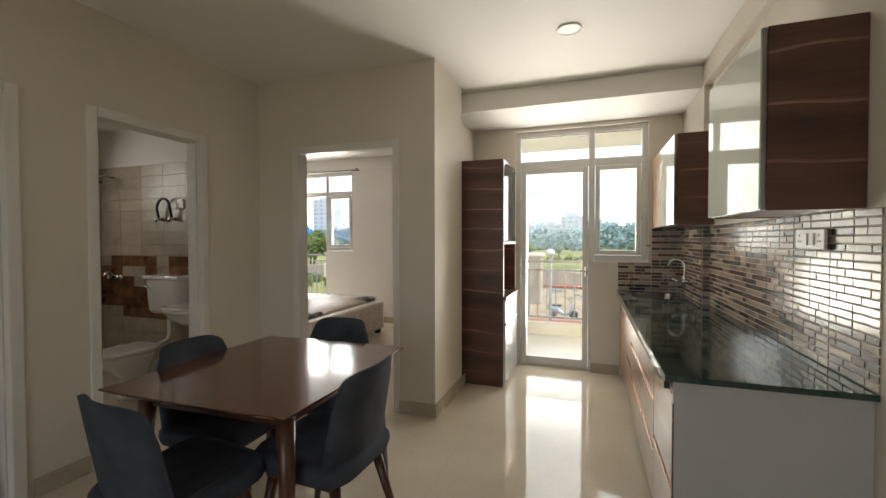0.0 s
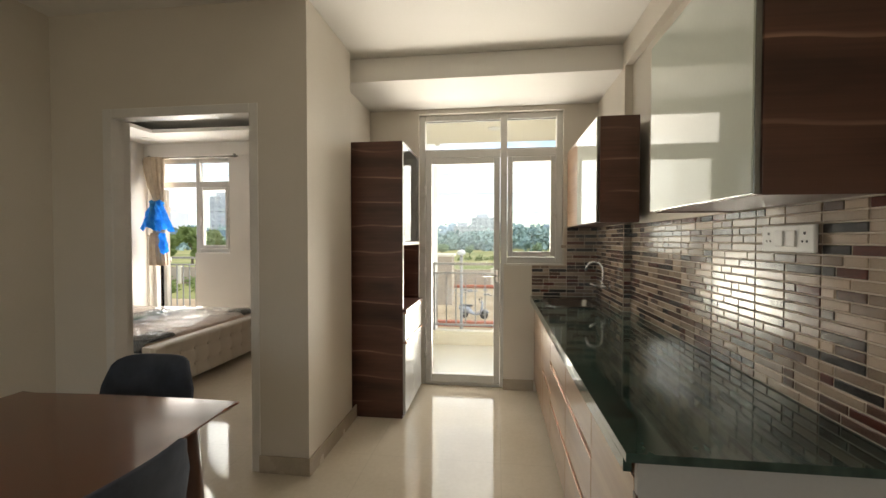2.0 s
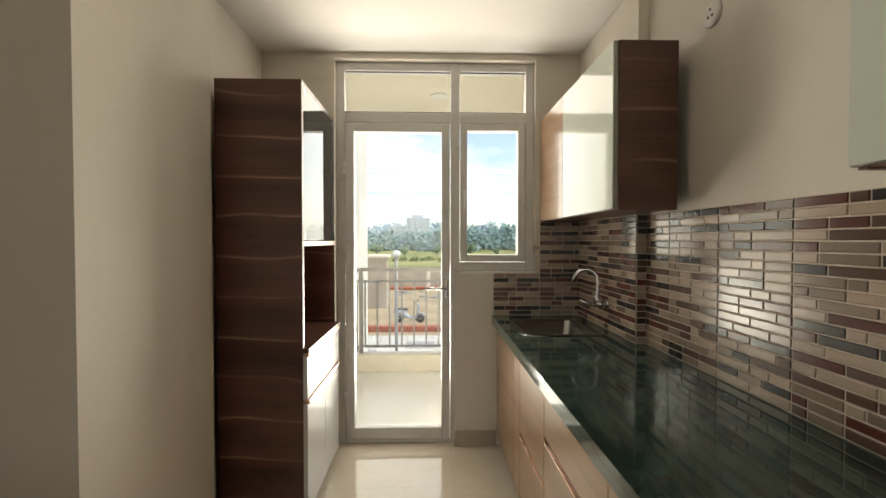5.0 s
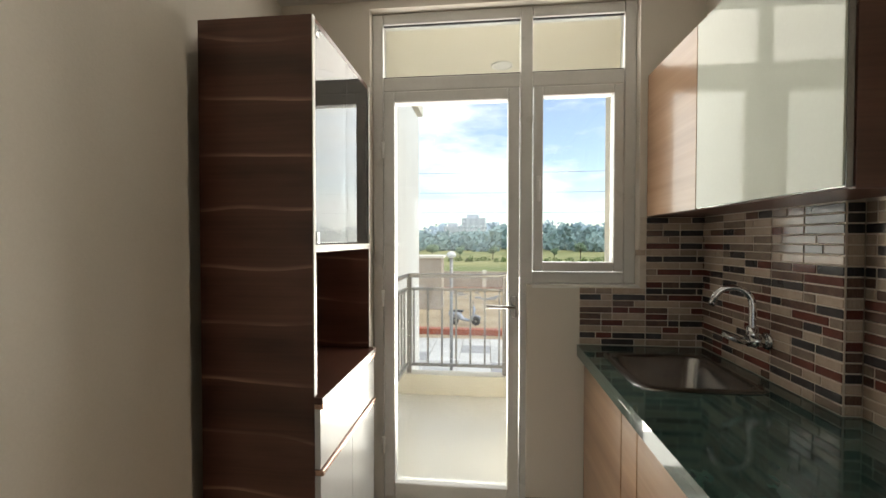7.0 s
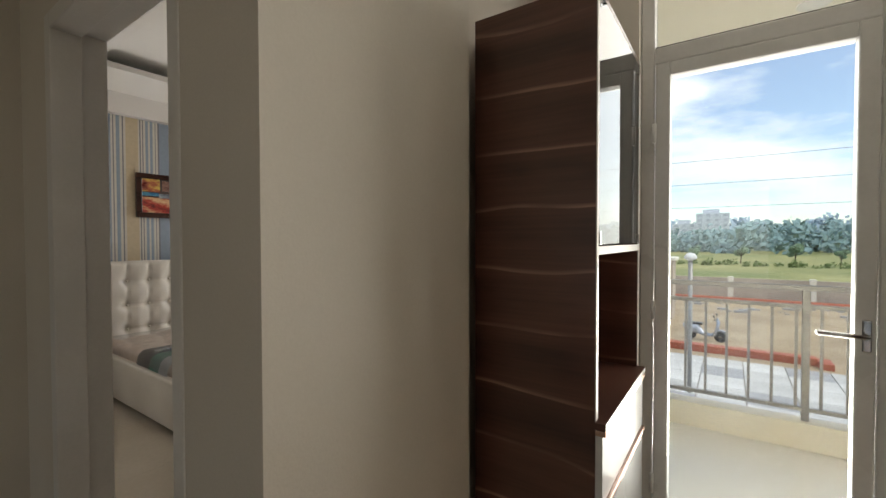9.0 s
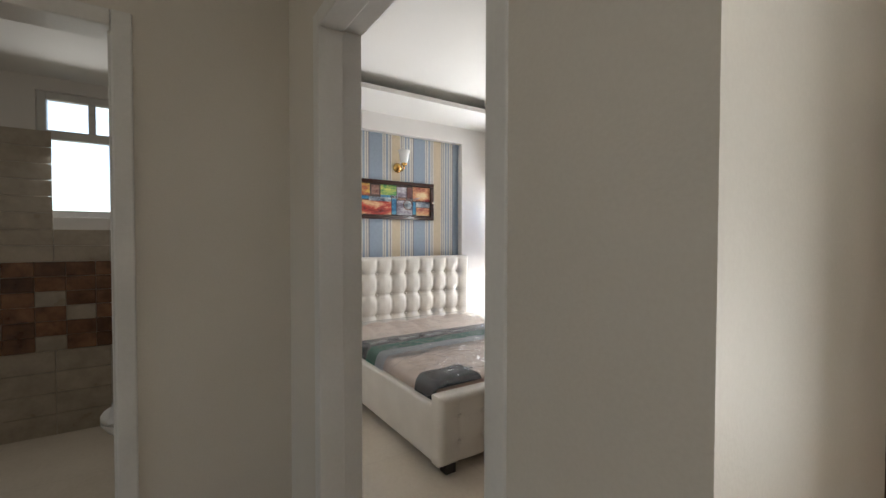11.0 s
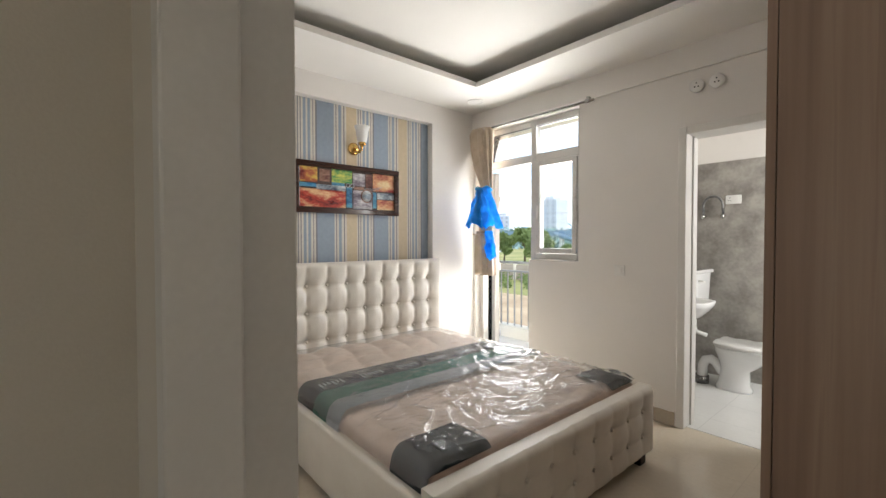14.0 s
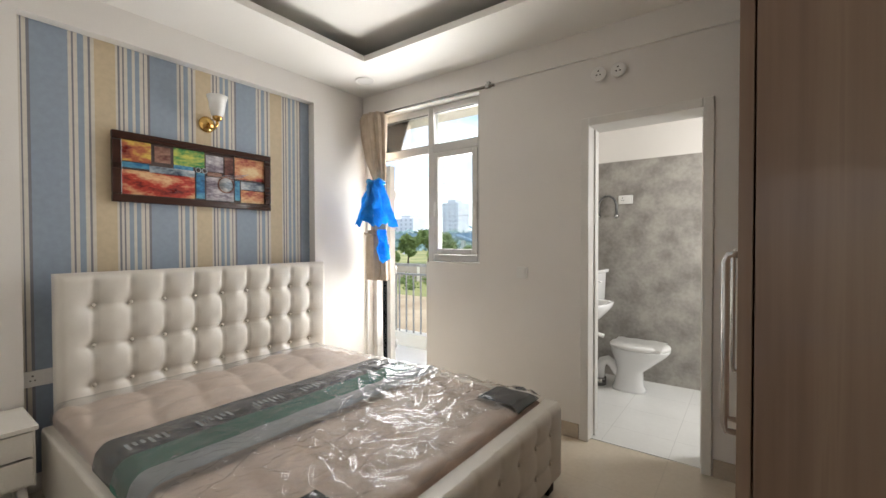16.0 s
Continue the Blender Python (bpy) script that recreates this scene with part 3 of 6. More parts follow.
tap = thing("kitchen_tap", "chrome swan-neck tap on the tiled wall", "tap")
arc = [(0.815, 3.99, 0.99), (0.785, 3.99, 0.995), (0.777, 3.99, 1.005), (0.775, 3.99, 1.02)] + [(0.775 - 0.058 * (1 - math.cos(a)), 3.99 + 0.015 * (1 - math.cos(a)), 1.115 + 0.062 * math.sin(a)) for a in [math.pi * k / 12 for k in range(11)]] + [(0.652, 4.02, 1.108)]
part("spout", bm_tube(arc, 0.0115, 14), M_CHROME, tap)
part("body", bm_tube([(0.828, 3.99, 0.99), (0.76, 3.99, 0.99)], 0.021, 18), M_CHROME, tap)
part("flange", bm_lathe([(0.03, 0), (0.03, 0.006), (0.02, 0.012)], 20, m=pose(0.827, 3.99, 0.99, 0, -90, 0)), M_CHROME, tap)
part("handle", bm_tube([(0.775, 3.99, 0.985), (0.72, 3.985, 0.995), (0.675, 3.98, 1.012)], 0.012, 12, radii=[0.017, 0.012, 0.009]), M_CHROME, tap)
part("stem", bm_tube([(0.775, 3.99, 0.985), (0.775, 3.99, 1.04)], 0.019, 16), M_CHROME, tap)


def wall_unit(y0, y1, label, xw, tan_from=None):
    t = thing("wall_cabinet", label, "cabinet", group="wall cabinets")
    z0, z1, xf = 1.452, 2.105, 0.602
    part("side_panel", bm_box(xf, xw, y0, y0 + 0.018, z0, z1, 0.001), M_WALNUT, t)
    part("side_panel", bm_box(xf, xw, y1 - 0.018, y1, z0, z1, 0.001), M_WALNUT, t)
    part("bottom_panel", bm_box(xf, xw, y0 + 0.018, y1 - 0.018, z0 + 0.003, z0 + 0.02), M_WALNUT, t)
    part("top_panel", bm_box(xf, xw, y0 + 0.018, y1 - 0.018, z1 - 0.02, z1 - 0.003), M_WALNUT, t)
    ye = tan_from or y1
    if tan_from:
        part("door", bm_box(0.581, 0.600, tan_from + 0.002, y1 - 0.003, z0 + 0.004, z1 - 0.002, 0.001), M_OAK, t, "glossy tan laminate door")
    d = part("door", bm_box(0.585, 0.600, y0 + 0.003, ye - 0.003, z0 + 0.004, z1 - 0.002, 0.001), M_STEEL, t)
    part("glass_front", bm_box(0.580, 0.585, y0 + 0.004, ye - 0.004, z0 + 0.006, z1 - 0.004, 0.001), M_LACQ, d, "glossy pale lacquered glass")
    return t


wall_unit(1.79, 2.465, "walnut wall cabinet with a glossy pale glass front", 0.884)
wall_unit(3.37, 4.448, "long walnut wall cabinet with pale glass and tan doors", 0.834, 3.99)


def wall_socket(name, at, label, wide=0.145, holes=2, switches=2, category="socket"):
    """A plate in the local xz plane that faces local -y."""
    t = thing(name, label, category, at)
    part("plate", bm_box(-wide / 2, wide / 2, -0.012, 0, -0.042, 0.042, 0.004), M_PLASTIC, t)
    n = holes + switches
    w = (wide - 0.02) / max(n, 1)
    for k in range(n):
        x = -wide / 2 + 0.01 + w * (k + 0.5)
        if k in (0, n - 1) and holes > 0 and (k == 0 or holes > 1):
            for dx, dz, r in ((0, 0.016, 0.0045), (-0.009, -0.008, 0.0035), (0.009, -0.008, 0.0035)):
                part("socket_hole", bm_tube([(x + dx, -0.0135, dz), (x + dx, -0.0115, dz)], r, 10), M_BLACK, t)
        else:
            part("switch", bm_box(x - w * 0.36, x + w * 0.36, -0.017, -0.012, -0.025, 0.025, 0.003), M_PLASTIC, t)
    return t


wall_socket("wall_socket", pose(0.872, 2.115, 1.348, 0, 0, -90), "white twin socket and switch plate on the mosaic tiles", 0.235, 2, 2)


def round_socket(at, label):
    t = thing("round_socket", label, "socket", at)
    part("plate", bm_lathe([(0.045, 0), (0.045, 0.006), (0.038, 0.012), (0.001, 0.012)], 28, m=pose(0, 0, 0, 90, 0, 0)), M_PLASTIC, t)
    for dx, dz in ((0, 0.017), (-0.01, -0.008), (0.012, -0.008)):
        part("socket_hole", bm_tube([(dx, -0.0135, dz), (dx, -0.0115, dz)], 0.005, 10), M_BLACK, t)
    return t


round_socket(pose(0.885, 3.25, 2.14, 0, 0, -90), "round white outlet on the wall over the cabinets")
round_socket(pose(-2.80, 6.042, 2.40, 0, 0, 0), "round white outlet above the ensuite doorway")
round_socket(pose(-2.68, 6.042, 2.40, 0, 0, 0), "round white outlet above the ensuite doorway")
wall_socket("light_switch", pose(-3.345, 6.07, 1.105, 0, 0, 0), "small white single switch on the bedroom wall", 0.085, 0, 1, "switch")
wall_socket("wall_socket", pose(-5.062, 3.79, 0.61, 0, 0, 90), "white outlet plate on the striped wallpaper", 0.15, 1, 1)


def downlight(x, y, z, label):
    t = thing("ceiling_light", label, "light", pose(x, y, z))
    part("rim", bm_lathe([(0.06, 0), (0.078, -0.004), (0.075, -0.011), (0.062, -0.006)], 32, smooth=False), M_PLASTIC, t)
    part("diffuser", bm_lathe([(0.0612, -0.002), (0.0612, -0.007), (0.01, -0.0075)], 32, smooth=False), M_PLASTIC, t)


downlight(-0.12, 2.81, CEIL, "round white recessed ceiling light, unlit")
downlight(-4.65, 5.75, 2.70, "round white recessed light in the ceiling border")

# hutch
M_SHELFGLASS = glass_mat("cabinet_glass", (0.66, 0.72, 0.75), gloss=0.10, ior=1.45)
hutch = thing("hutch", "tall walnut kitchen hutch with glass doors and open niche", "cabinet")
HX0, HX1, HY0, HY1, HT = -1.118, -0.722, 3.73, 4.392, 2.078
part("side_panel", bm_box(HX0, HX1, HY0, HY0 + 0.02, 0.03, HT, 0.001), M_WALNUT, hutch)
part("side_panel", bm_box(HX0, HX1, HY1 - 0.02, HY1, 0.03, HT, 0.001), M_WALNUT, hutch)
part("back_panel", bm_box(HX0, HX0 + 0.012, HY0 + 0.02, HY1 - 0.02, 0.03, HT), M_WALNUT, hutch)
part("plinth", bm_box(HX0, HX1 - 0.005, HY0 + 0.004, HY1 - 0.004, 0.0, 0.03), M_WALNUT, hutch)
for z0, z1, x1 in ((HT - 0.02, HT, HX1), (1.305, 1.33, HX1), (1.66, 1.672, HX1 - 0.05), (0.03, 0.05, HX1)):
    part("shelf", bm_box(HX0 + 0.012, x1, HY0 + 0.02, HY1 - 0.02, z0, z1), M_WALNUT, hutch)
part("niche_top", bm_box(HX0 + 0.012, HX1 + 0.03, HY0 + 0.0, HY1 + 0.0, 0.805, 0.825, 0.002), M_WALNUT, hutch)
for y0, y1 in ((HY0, HY0 + 0.02), (HY1 - 0.02, HY1)):
    part("edge_strip", bm_box(HX1 - 0.001, HX1 + 0.003, y0, y1, 0.83, HT, 0.001), M_TRIM, hutch, "pale edge strip")
part("edge_strip", bm_box(HX1 - 0.001, HX1 + 0.003, HY0 + 0.02, HY1 - 0.02, 1.305, 1.33, 0.001), M_TRIM, hutch, "pale edge strip")
mid = (HY0 + HY1) / 2
for y0, y1, k in ((HY0 + 0.02, mid - 0.001, 0), (mid + 0.001, HY1 - 0.02, 1)):
    d = part("glass_door", bm_box(HX1 - 0.004, HX1 + 0.002, y0, y1, 1.335, HT - 0.022, 0.001), M_SHELFGLASS, hutch, "clear reflecting glass door")
    yh = y0 + 0.012 if k == 0 else y1 - 0.012
    for z in (1.335, HT - 0.06):
        part("hinge", bm_box(HX1 - 0.006, HX1 + 0.006, yh - 0.011, yh + 0.011, z, z + 0.038, 0.002), M_CHROME, d)
dr = part("drawer", bm_box(HX1, HX1 + 0.02, HY0 + 0.004, HY1 - 0.004, 0.585, 0.785, 0.001), M_WHITEGLOSS, hutch, "white gloss drawer front")
part("handle", bm_box(HX1 - 0.004, HX1 + 0.03, HY0 + 0.002, HY1 - 0.002, 0.786, 0.803, 0.002), M_ROSE, dr, "rose aluminium channel")
for y0, y1 in ((HY0 + 0.004, mid - 0.0015), (mid + 0.0015, HY1 - 0.004)):
    d = part("door", bm_box(HX1, HX1 + 0.02, y0, y1, 0.04, 0.562, 0.001), M_WHITEGLOSS, hutch, "white gloss door")
    part("handle", bm_box(HX1 - 0.004, HX1 + 0.03, y0, y1, 0.563, 0.582, 0.002), M_ROSE, d, "rose aluminium channel")

# ---- dining ----
M_TABLE = wood_mat("dark_walnut_veneer", ((0.30, (0.060, 0.021, 0.012)), (0.6, (0.105, 0.037, 0.020)), (0.85, (0.145, 0.055, 0.030))), 0, 0.16, 0.5, 8.0, 0.01)
M_LEG = wood_mat("walnut_leg", ((0.30, (0.045, 0.018, 0.011)), (0.6, (0.075, 0.030, 0.017)), (0.85, (0.11, 0.046, 0.026))), 2, 0.3, 0.3, 12.0)
M_FABRIC = ramp_mat("charcoal_weave", (0.040, 0.048, 0.066), (0.072, 0.085, 0.110), 0.9, scale=9, fine=420, bump=0.35, spec=0.2)

table = thing("dining_table", "dark walnut dining table with a thin bowed top", "table", pose(-1.415, 1.612, 0, 0, 0, 1.5))
bm = bmesh.new()
out_t = []
for k in range(4):
    for n in range(12):
        u = -1 + 2 * n / 12
        bow = 1 - 0.030 * u * u
        a, b = ((u, -bow), (bow, u), (-u, bow), (-bow, -u))[k]
        out_t.append(Vector((a * 0.462, b * 0.502, 0)))
bm_loft([[Vector((p.x * s, p.y * s, z)) for p in out_t] for s, z in ((0.90, 0.722), (0.955, 0.728), (0.995, 0.742), (1.0, 0.747), (0.997, 0.75))], bm, False)
part("tabletop", bm, M_TABLE, table)
for sx in (-1, 1):
    part("apron", bm_box(sx * 0.34 - 0.01, sx * 0.34 + 0.01, -0.34, 0.34, 0.655, 0.724), M_LEG, table)
    part("apron", bm_box(-0.33, 0.33, sx * 0.36 - 0.01, sx * 0.36 + 0.01, 0.655, 0.724), M_LEG, table)
    for sy in (-1, 1):
        part("leg", bm_tube([(sx * 0.345, sy * 0.365, 0.725), (sx * 0.36, sy * 0.38, 0.45), (sx * 0.385, sy * 0.405, 0.0)], 0.03, 14, radii=[0.036, 0.030, 0.017]), M_LEG, table)


def chair_at(m, label):
    """Upholstered chair: the seat faces local +y."""
    t = thing("dining_chair", label, "chair", m, "chairs round the table")
    bm = bmesh.new()
    secs = []
    for z, g in ((0.405, 0.90), (0.415, 0.97), (0.44, 1.0), (0.465, 0.99), (0.482, 0.94), (0.488, 0.80)):
        secs.append([Vector((p.x * g, p.y * g + 0.01, z + 0.012 * (p.y * g > 0.1))) for p in oval(0, 0, 0, 0.235 if True else 0, 0.235, 32, 5.0)])
    bm_loft(secs, bm)
    part("seat", bm, M_FABRIC, t)
    bm = bmesh.new()
    cols, rows_n, th = 14, 9, 0.045
    grid = []
    for side in (0, 1):
        g = []
        for j in range(rows_n + 1):
            v = j / rows_n
            line = []
            for i in range(cols + 1):
                u = 2 * i / cols - 1
                half = 0.225 - 0.018 * v - 0.03 * max(0, v - 0.8) * 5 * abs(u) ** 4
                x = u * half
                wrap = 0.055 * abs(u) ** 2.4
                y = -0.195 - 0.075 * v + wrap + (th if side == 0 else 0) * (1 - 0.6 * max(abs(u) ** 8, max(0, v * 2 - 1) ** 8))
                z = 0.415 + 0.425 * v - 0.035 * v * abs(u) ** 5
                line.append(bm.verts.new((x, y, z)))
            g.append(line)
        grid.append(g)
    for side in (0, 1):
        for j in range(rows_n):
            for i in range(cols):
                bm.faces.new((grid[side][j][i], grid[side][j][i + 1], grid[side][j + 1][i + 1], grid[side][j + 1][i])).smooth = True
    rim = [(j, 0) for j in range(rows_n + 1)] + [(rows_n, i) for i in range(1, cols + 1)] + [(j, cols) for j in range(rows_n - 1, -1, -1)] + [(0, i) for i in range(cols - 1, 0, -1)]
    for a, b in zip(rim, rim[1:] + rim[:1]):
        bm.faces.new((grid[0][a[0]][a[1]], grid[0][b[0]][b[1]], grid[1][b[0]][b[1]], grid[1][a[0]][a[1]])).smooth = True
    part("backrest", bm, M_FABRIC, t)
    part("seat_frame", boxes([(-0.18, 0.18, -0.16, 0.17, 0.375, 0.408)], 0.006), M_LEG, t)
    for sx in (-1, 1):
        for sy in (-1, 1):
            part("leg", bm_tube([(sx * 0.155, sy * 0.145, 0.40), (sx * 0.175, sy * 0.18 - (0.02 if sy < 0 else 0), 0.2), (sx * 0.195, sy * 0.215 - (0.045 if sy < 0 else 0), 0.0)], 0.02, 12, radii=[0.024, 0.019, 0.012]), M_LEG, t)
    return t


CHAIR = "charcoal fabric dining chair with dark splayed legs"
first = chair_at(pose(-1.43, 1.12, 0, 0, 0, -8), CHAIR)
for x, y, r in ((-1.07, 1.53, 88), (-1.50, 2.09, 180), (-1.69, 1.58, -88)):
    c = copy_thing(first, pose(x, y, 0, 0, 0, r))
    c["label"] = CHAIR + ", pushed in"

# ---- bedroom ----
M_LEATHER = ramp_mat("cream_leatherette", (0.66, 0.62, 0.55), (0.74, 0.70, 0.63), 0.38, scale=5, fine=260, bump=0.08)
M_QUILT = ramp_mat("beige_quilted_ticking", (0.54, 0.42, 0.33), (0.66, 0.53, 0.44), 0.6, scale=8, fine=200, bump=0.1)
M_FILMBAND = ramp_mat("dark_printed_film", (0.02, 0.028, 0.03), (0.05, 0.06, 0.06), 0.18, scale=5, fine=60, bump=0.02)
M_GREEN = ramp_mat("green_printed_film", (0.06, 0.20, 0.14), (0.12, 0.30, 0.22), 0.2, scale=5, bump=0.02)
M_WHITEFILM = ramp_mat("white_printed_film", (0.50, 0.53, 0.53), (0.62, 0.64, 0.64), 0.25, scale=6, bump=0.02)


def striped_paper():
    """Vertical stripes along y: blue, tan and groups of thin cream and grey lines."""
    m = ramp_mat("striped_wallpaper", (0.9, 0.9, 0.9), (1, 1, 1), 0.6, scale=30, fine=220, bump=0.08)
    nt = m.node_tree
    b = nt.nodes["Principled BSDF"]
    src = b.inputs["Base Color"].links[0].from_socket
    tc = nt.nodes.new("ShaderNodeTexCoord")
    sp = nt.nodes.new("ShaderNodeSeparateXYZ")
    nt.links.new(tc.outputs["Object"], sp.inputs[0])
    sc = nt.nodes.new("ShaderNodeMath")
    sc.operation = "MULTIPLY_ADD"
    sc.inputs[1].default_value, sc.inputs[2].default_value = 1 / 0.546, -3.77 / 0.546 + 20
    nt.links.new(sp.outputs["Y"], sc.inputs[0])
    fr = nt.nodes.new("ShaderNodeMath")
    fr.operation = "FRACT"
    nt.links.new(sc.outputs[0], fr.inputs[0])
    rp = nt.nodes.new("ShaderNodeValToRGB")
    rp.color_ramp.interpolation = "CONSTANT"
    blue, tan, cream, grey = (0.30, 0.36, 0.44), (0.60, 0.49, 0.33), (0.66, 0.62, 0.54), (0.22, 0.22, 0.24)
    stops = [(0.0, blue), (0.278, cream), (0.305, grey), (0.322, cream), (0.355, blue), (0.405, cream), (0.44, grey), (0.458, cream), (0.492, tan),
             (0.672, cream), (0.695, grey), (0.712, cream), (0.735, grey), (0.752, cream), (0.785, blue), (0.825, cream), (0.855, blue), (0.895, cream),
             (0.93, grey), (0.945, cream), (0.975, grey)]
    el = rp.color_ramp.elements
    el[0].position, el[0].color = 0.0, (*blue, 1)
    el[1].position, el[1].color = stops[1][0], (*stops[1][1], 1)
    for p, c in stops[2:]:
        e = el.new(p)
        e.color = (*c, 1)
    nt.links.new(fr.outputs[0], rp.inputs["Fac"])
    mx = nt.nodes.new("ShaderNodeMixRGB")
    mx.blend_type, mx.inputs["Fac"].default_value = "MULTIPLY", 1.0
    nt.links.new(src, mx.inputs["Color1"])
    nt.links.new(rp.outputs["Color"], mx.inputs["Color2"])
    nt.links.new(mx.outputs["Color"], b.inputs["Base Color"])
    return m


structure("wallpaper", bm_box(-5.07, -5.064, 3.717, 5.488, 0.10, 2.508), striped_paper(), "blue, tan and cream striped wallpaper in the recess", "wallpaper")


def tufted(w, h, cols, rows_n, depth, edge, stag=False):
    """A padded panel in the xz plane, front towards -y, with buttoned hollows; returns the skin and the button places."""
    nx, nz = cols * 14 + 10, rows_n * 14 + 10
    spots = [((c + 0.5 + (0.0 if not stag or r % 2 == 0 else 0.5)) / cols * (w - 2 * edge) - w / 2 + edge, edge + (r + 0.5) / rows_n * (h - 2 * edge)) for r in range(rows_n) for c in range(cols - (1 if stag and r % 2 else 0))]
    bm = bmesh.new()
    grid = []
    px, pz = (w - 2 * edge) / cols, (h - 2 * edge) / rows_n
    for j in range(nz + 1):
        z = h * j / nz
        line = []
        for i in range(nx + 1):
            x = -w / 2 + w * i / nx
            d = min(math.hypot(x - sx, z - sz) for sx, sz in spots)
            fx = abs(((x + w / 2 - edge) / px - 0.5) - round((x + w / 2 - edge) / px - 0.5)) * px
            fz = abs(((z - edge) / pz - 0.5) - round((z - edge) / pz - 0.5)) * pz
            fade = min(1.0, max(0.0, min(x + w / 2, w / 2 - x) / (edge + px * 0.5)))
            scallop = fx + 0.010 * math.sin(math.pi * min(1.0, 2 * fz / pz))
            hollow = depth * (0.75 * math.exp(-(d / 0.05) ** 1.6) + 0.35 * math.exp(-(d / 0.016) ** 2) + 0.36 * math.exp(-(scallop / 0.012) ** 2) + 0.30 * math.exp(-fx / 0.03) + fade ** 2 * (0.20 * math.exp(-(fz / 0.007) ** 2) + 0.22 * math.exp(-fz / 0.035)))
            e = min(x + w / 2, w / 2 - x, z, h - z)
            rnd = 0.03 * max(0.0, 1 - e / 0.03) ** 2
            line.append(bm.verts.new((x, -0.05 + hollow + rnd, z)))
        grid.append(line)
    for j in range(nz):
        for i in range(nx):
            bm.faces.new((grid[j][i], grid[j][i + 1], grid[j + 1][i + 1], grid[j + 1][i])).smooth = True
    back = [[bm.verts.new((v.co.x, 0.05, v.co.z)) for v in (grid[0][0], grid[0][-1])], [bm.verts.new((v.co.x, 0.05, v.co.z)) for v in (grid[-1][0], grid[-1][-1])]]
    bm.faces.new((back[0][0], back[0][1], back[1][1], back[1][0]))
    bm.faces.new([*grid[0], back[0][1], back[0][0]])
    bm.faces.new([*grid[-1], back[1][1], back[1][0]])
    bm.faces.new([*[g[0] for g in grid], back[1][0], back[0][0]])
    bm.faces.new([*[g[-1] for g in grid], back[1][1], back[0][1]])
    return bm, spots


BY_0, BY_1 = 3.755, 5.465                 # sides of the bed
bed = thing("bed", "cream leatherette double bed with a tufted headboard", "bed")
bm, spots = tufted(1.70, 1.02, 9, 4, 0.036, 0.07)
m_head = pose(-4.935, 4.675, 0.145, 0, 0, 90)
bmesh.ops.transform(bm, matrix=m_head, verts=bm.verts)
head = part("headboard", bm, M_LEATHER, bed)
for x, z in spots:
    part("button", bm_lathe([(0.001, 0), (0.011, 0.0), (0.009, 0.006), (0.001, 0.008)], 10, m=m_head @ pose(x, -0.021, z, 90, 0, 0)), M_LEATHER, head)
bm, spots = tufted(1.71, 0.40, 9, 2, 0.016, 0.05)
m_foot = pose(-2.865, (BY_0 + BY_1) / 2, 0.06, 0, 0, 90)
bmesh.ops.transform(bm, matrix=m_foot, verts=bm.verts)
foot = part("footboard", bm, M_LEATHER, bed)
for x, z in spots:
    part("button", bm_lathe([(0.001, 0), (0.011, 0.0), (0.009, 0.006), (0.001, 0.008)], 10, m=m_foot @ pose(x, -0.034, z, 90, 0, 0)), M_LEATHER, foot)
for y0, y1 in ((BY_0, BY_0 + 0.07), (BY_1 - 0.07, BY_1)):
    part("side_rail", bm_box(-4.88, -2.90, y0, y1, 0.06, 0.40, 0.02, 3), M_LEATHER, bed)
part("slat_base", bm_box(-4.88, -2.92, BY_0 + 0.07, BY_1 - 0.07, 0.22, 0.27), M_LEATHER, bed)
for x in (-4.80, -2.88):
    for y in (BY_0 + 0.09, BY_1 - 0.09):
        part("leg", bm_box(x - 0.035, x + 0.035, y - 0.035, y + 0.035, 0.0, 0.062, 0.004), M_BLACK, bed)

# mattress, its quilting, printed bands and its clear wrap
MX0, MX1, MY0, MY1, MTOP = -4.872, -2.925, BY_0 + 0.045, BY_1 - 0.045, 0.498


def top_height(x, y):
    e = min(x - MX0, MX1 - x, y - MY0, MY1 - y)
    return MTOP - 0.035 * max(0.0, 1 - e / 0.05) ** 2


mattress = thing("mattress", "beige quilted mattress with dark and green printed bands", "mattress")
bm = bmesh.new()
NX, NY = 130, 110
grid = []
for j in range(NY + 1):
    y = MY0 + (MY1 - MY0) * j / NY
    line = []
    for i in range(NX + 1):
        x = MX0 + (MX1 - MX0) * i / NX
        q = (0.030 if x < -3.75 else 0.016) * (abs(math.sin((x + 0.035 * math.sin(y * 9)) * 15.5)) * abs(math.sin((y + 0.05 * math.sin(x * 7)) * 13))) ** 0.5 - 0.008
        line.append(bm.verts.new((x, y, top_height(x, y) + q - 0.018 + 0.004 * noise.noise((x * 5, y * 5, 0)))))
    grid.append(line)
for j in range(NY):
    for i in range(NX):
        bm.faces.new((grid[j][i], grid[j][i + 1], grid[j + 1][i + 1], grid[j + 1][i])).smooth = True
rim = [grid[0][i] for i in range(NX + 1)] + [grid[j][NX] for j in range(1, NY + 1)] + [grid[NY][i] for i in range(NX - 1, -1, -1)] + [grid[j][0] for j in range(NY - 1, 0, -1)]
low = [bm.verts.new((v.co.x, v.co.y, 0.275)) for v in rim]
for k in range(len(rim)):
    bm.faces.new((rim[k], rim[(k + 1) % len(rim)], low[(k + 1) % len(rim)], low[k])).smooth = True
bm.faces.new(low)
part("body", bm, M_QUILT, mattress)


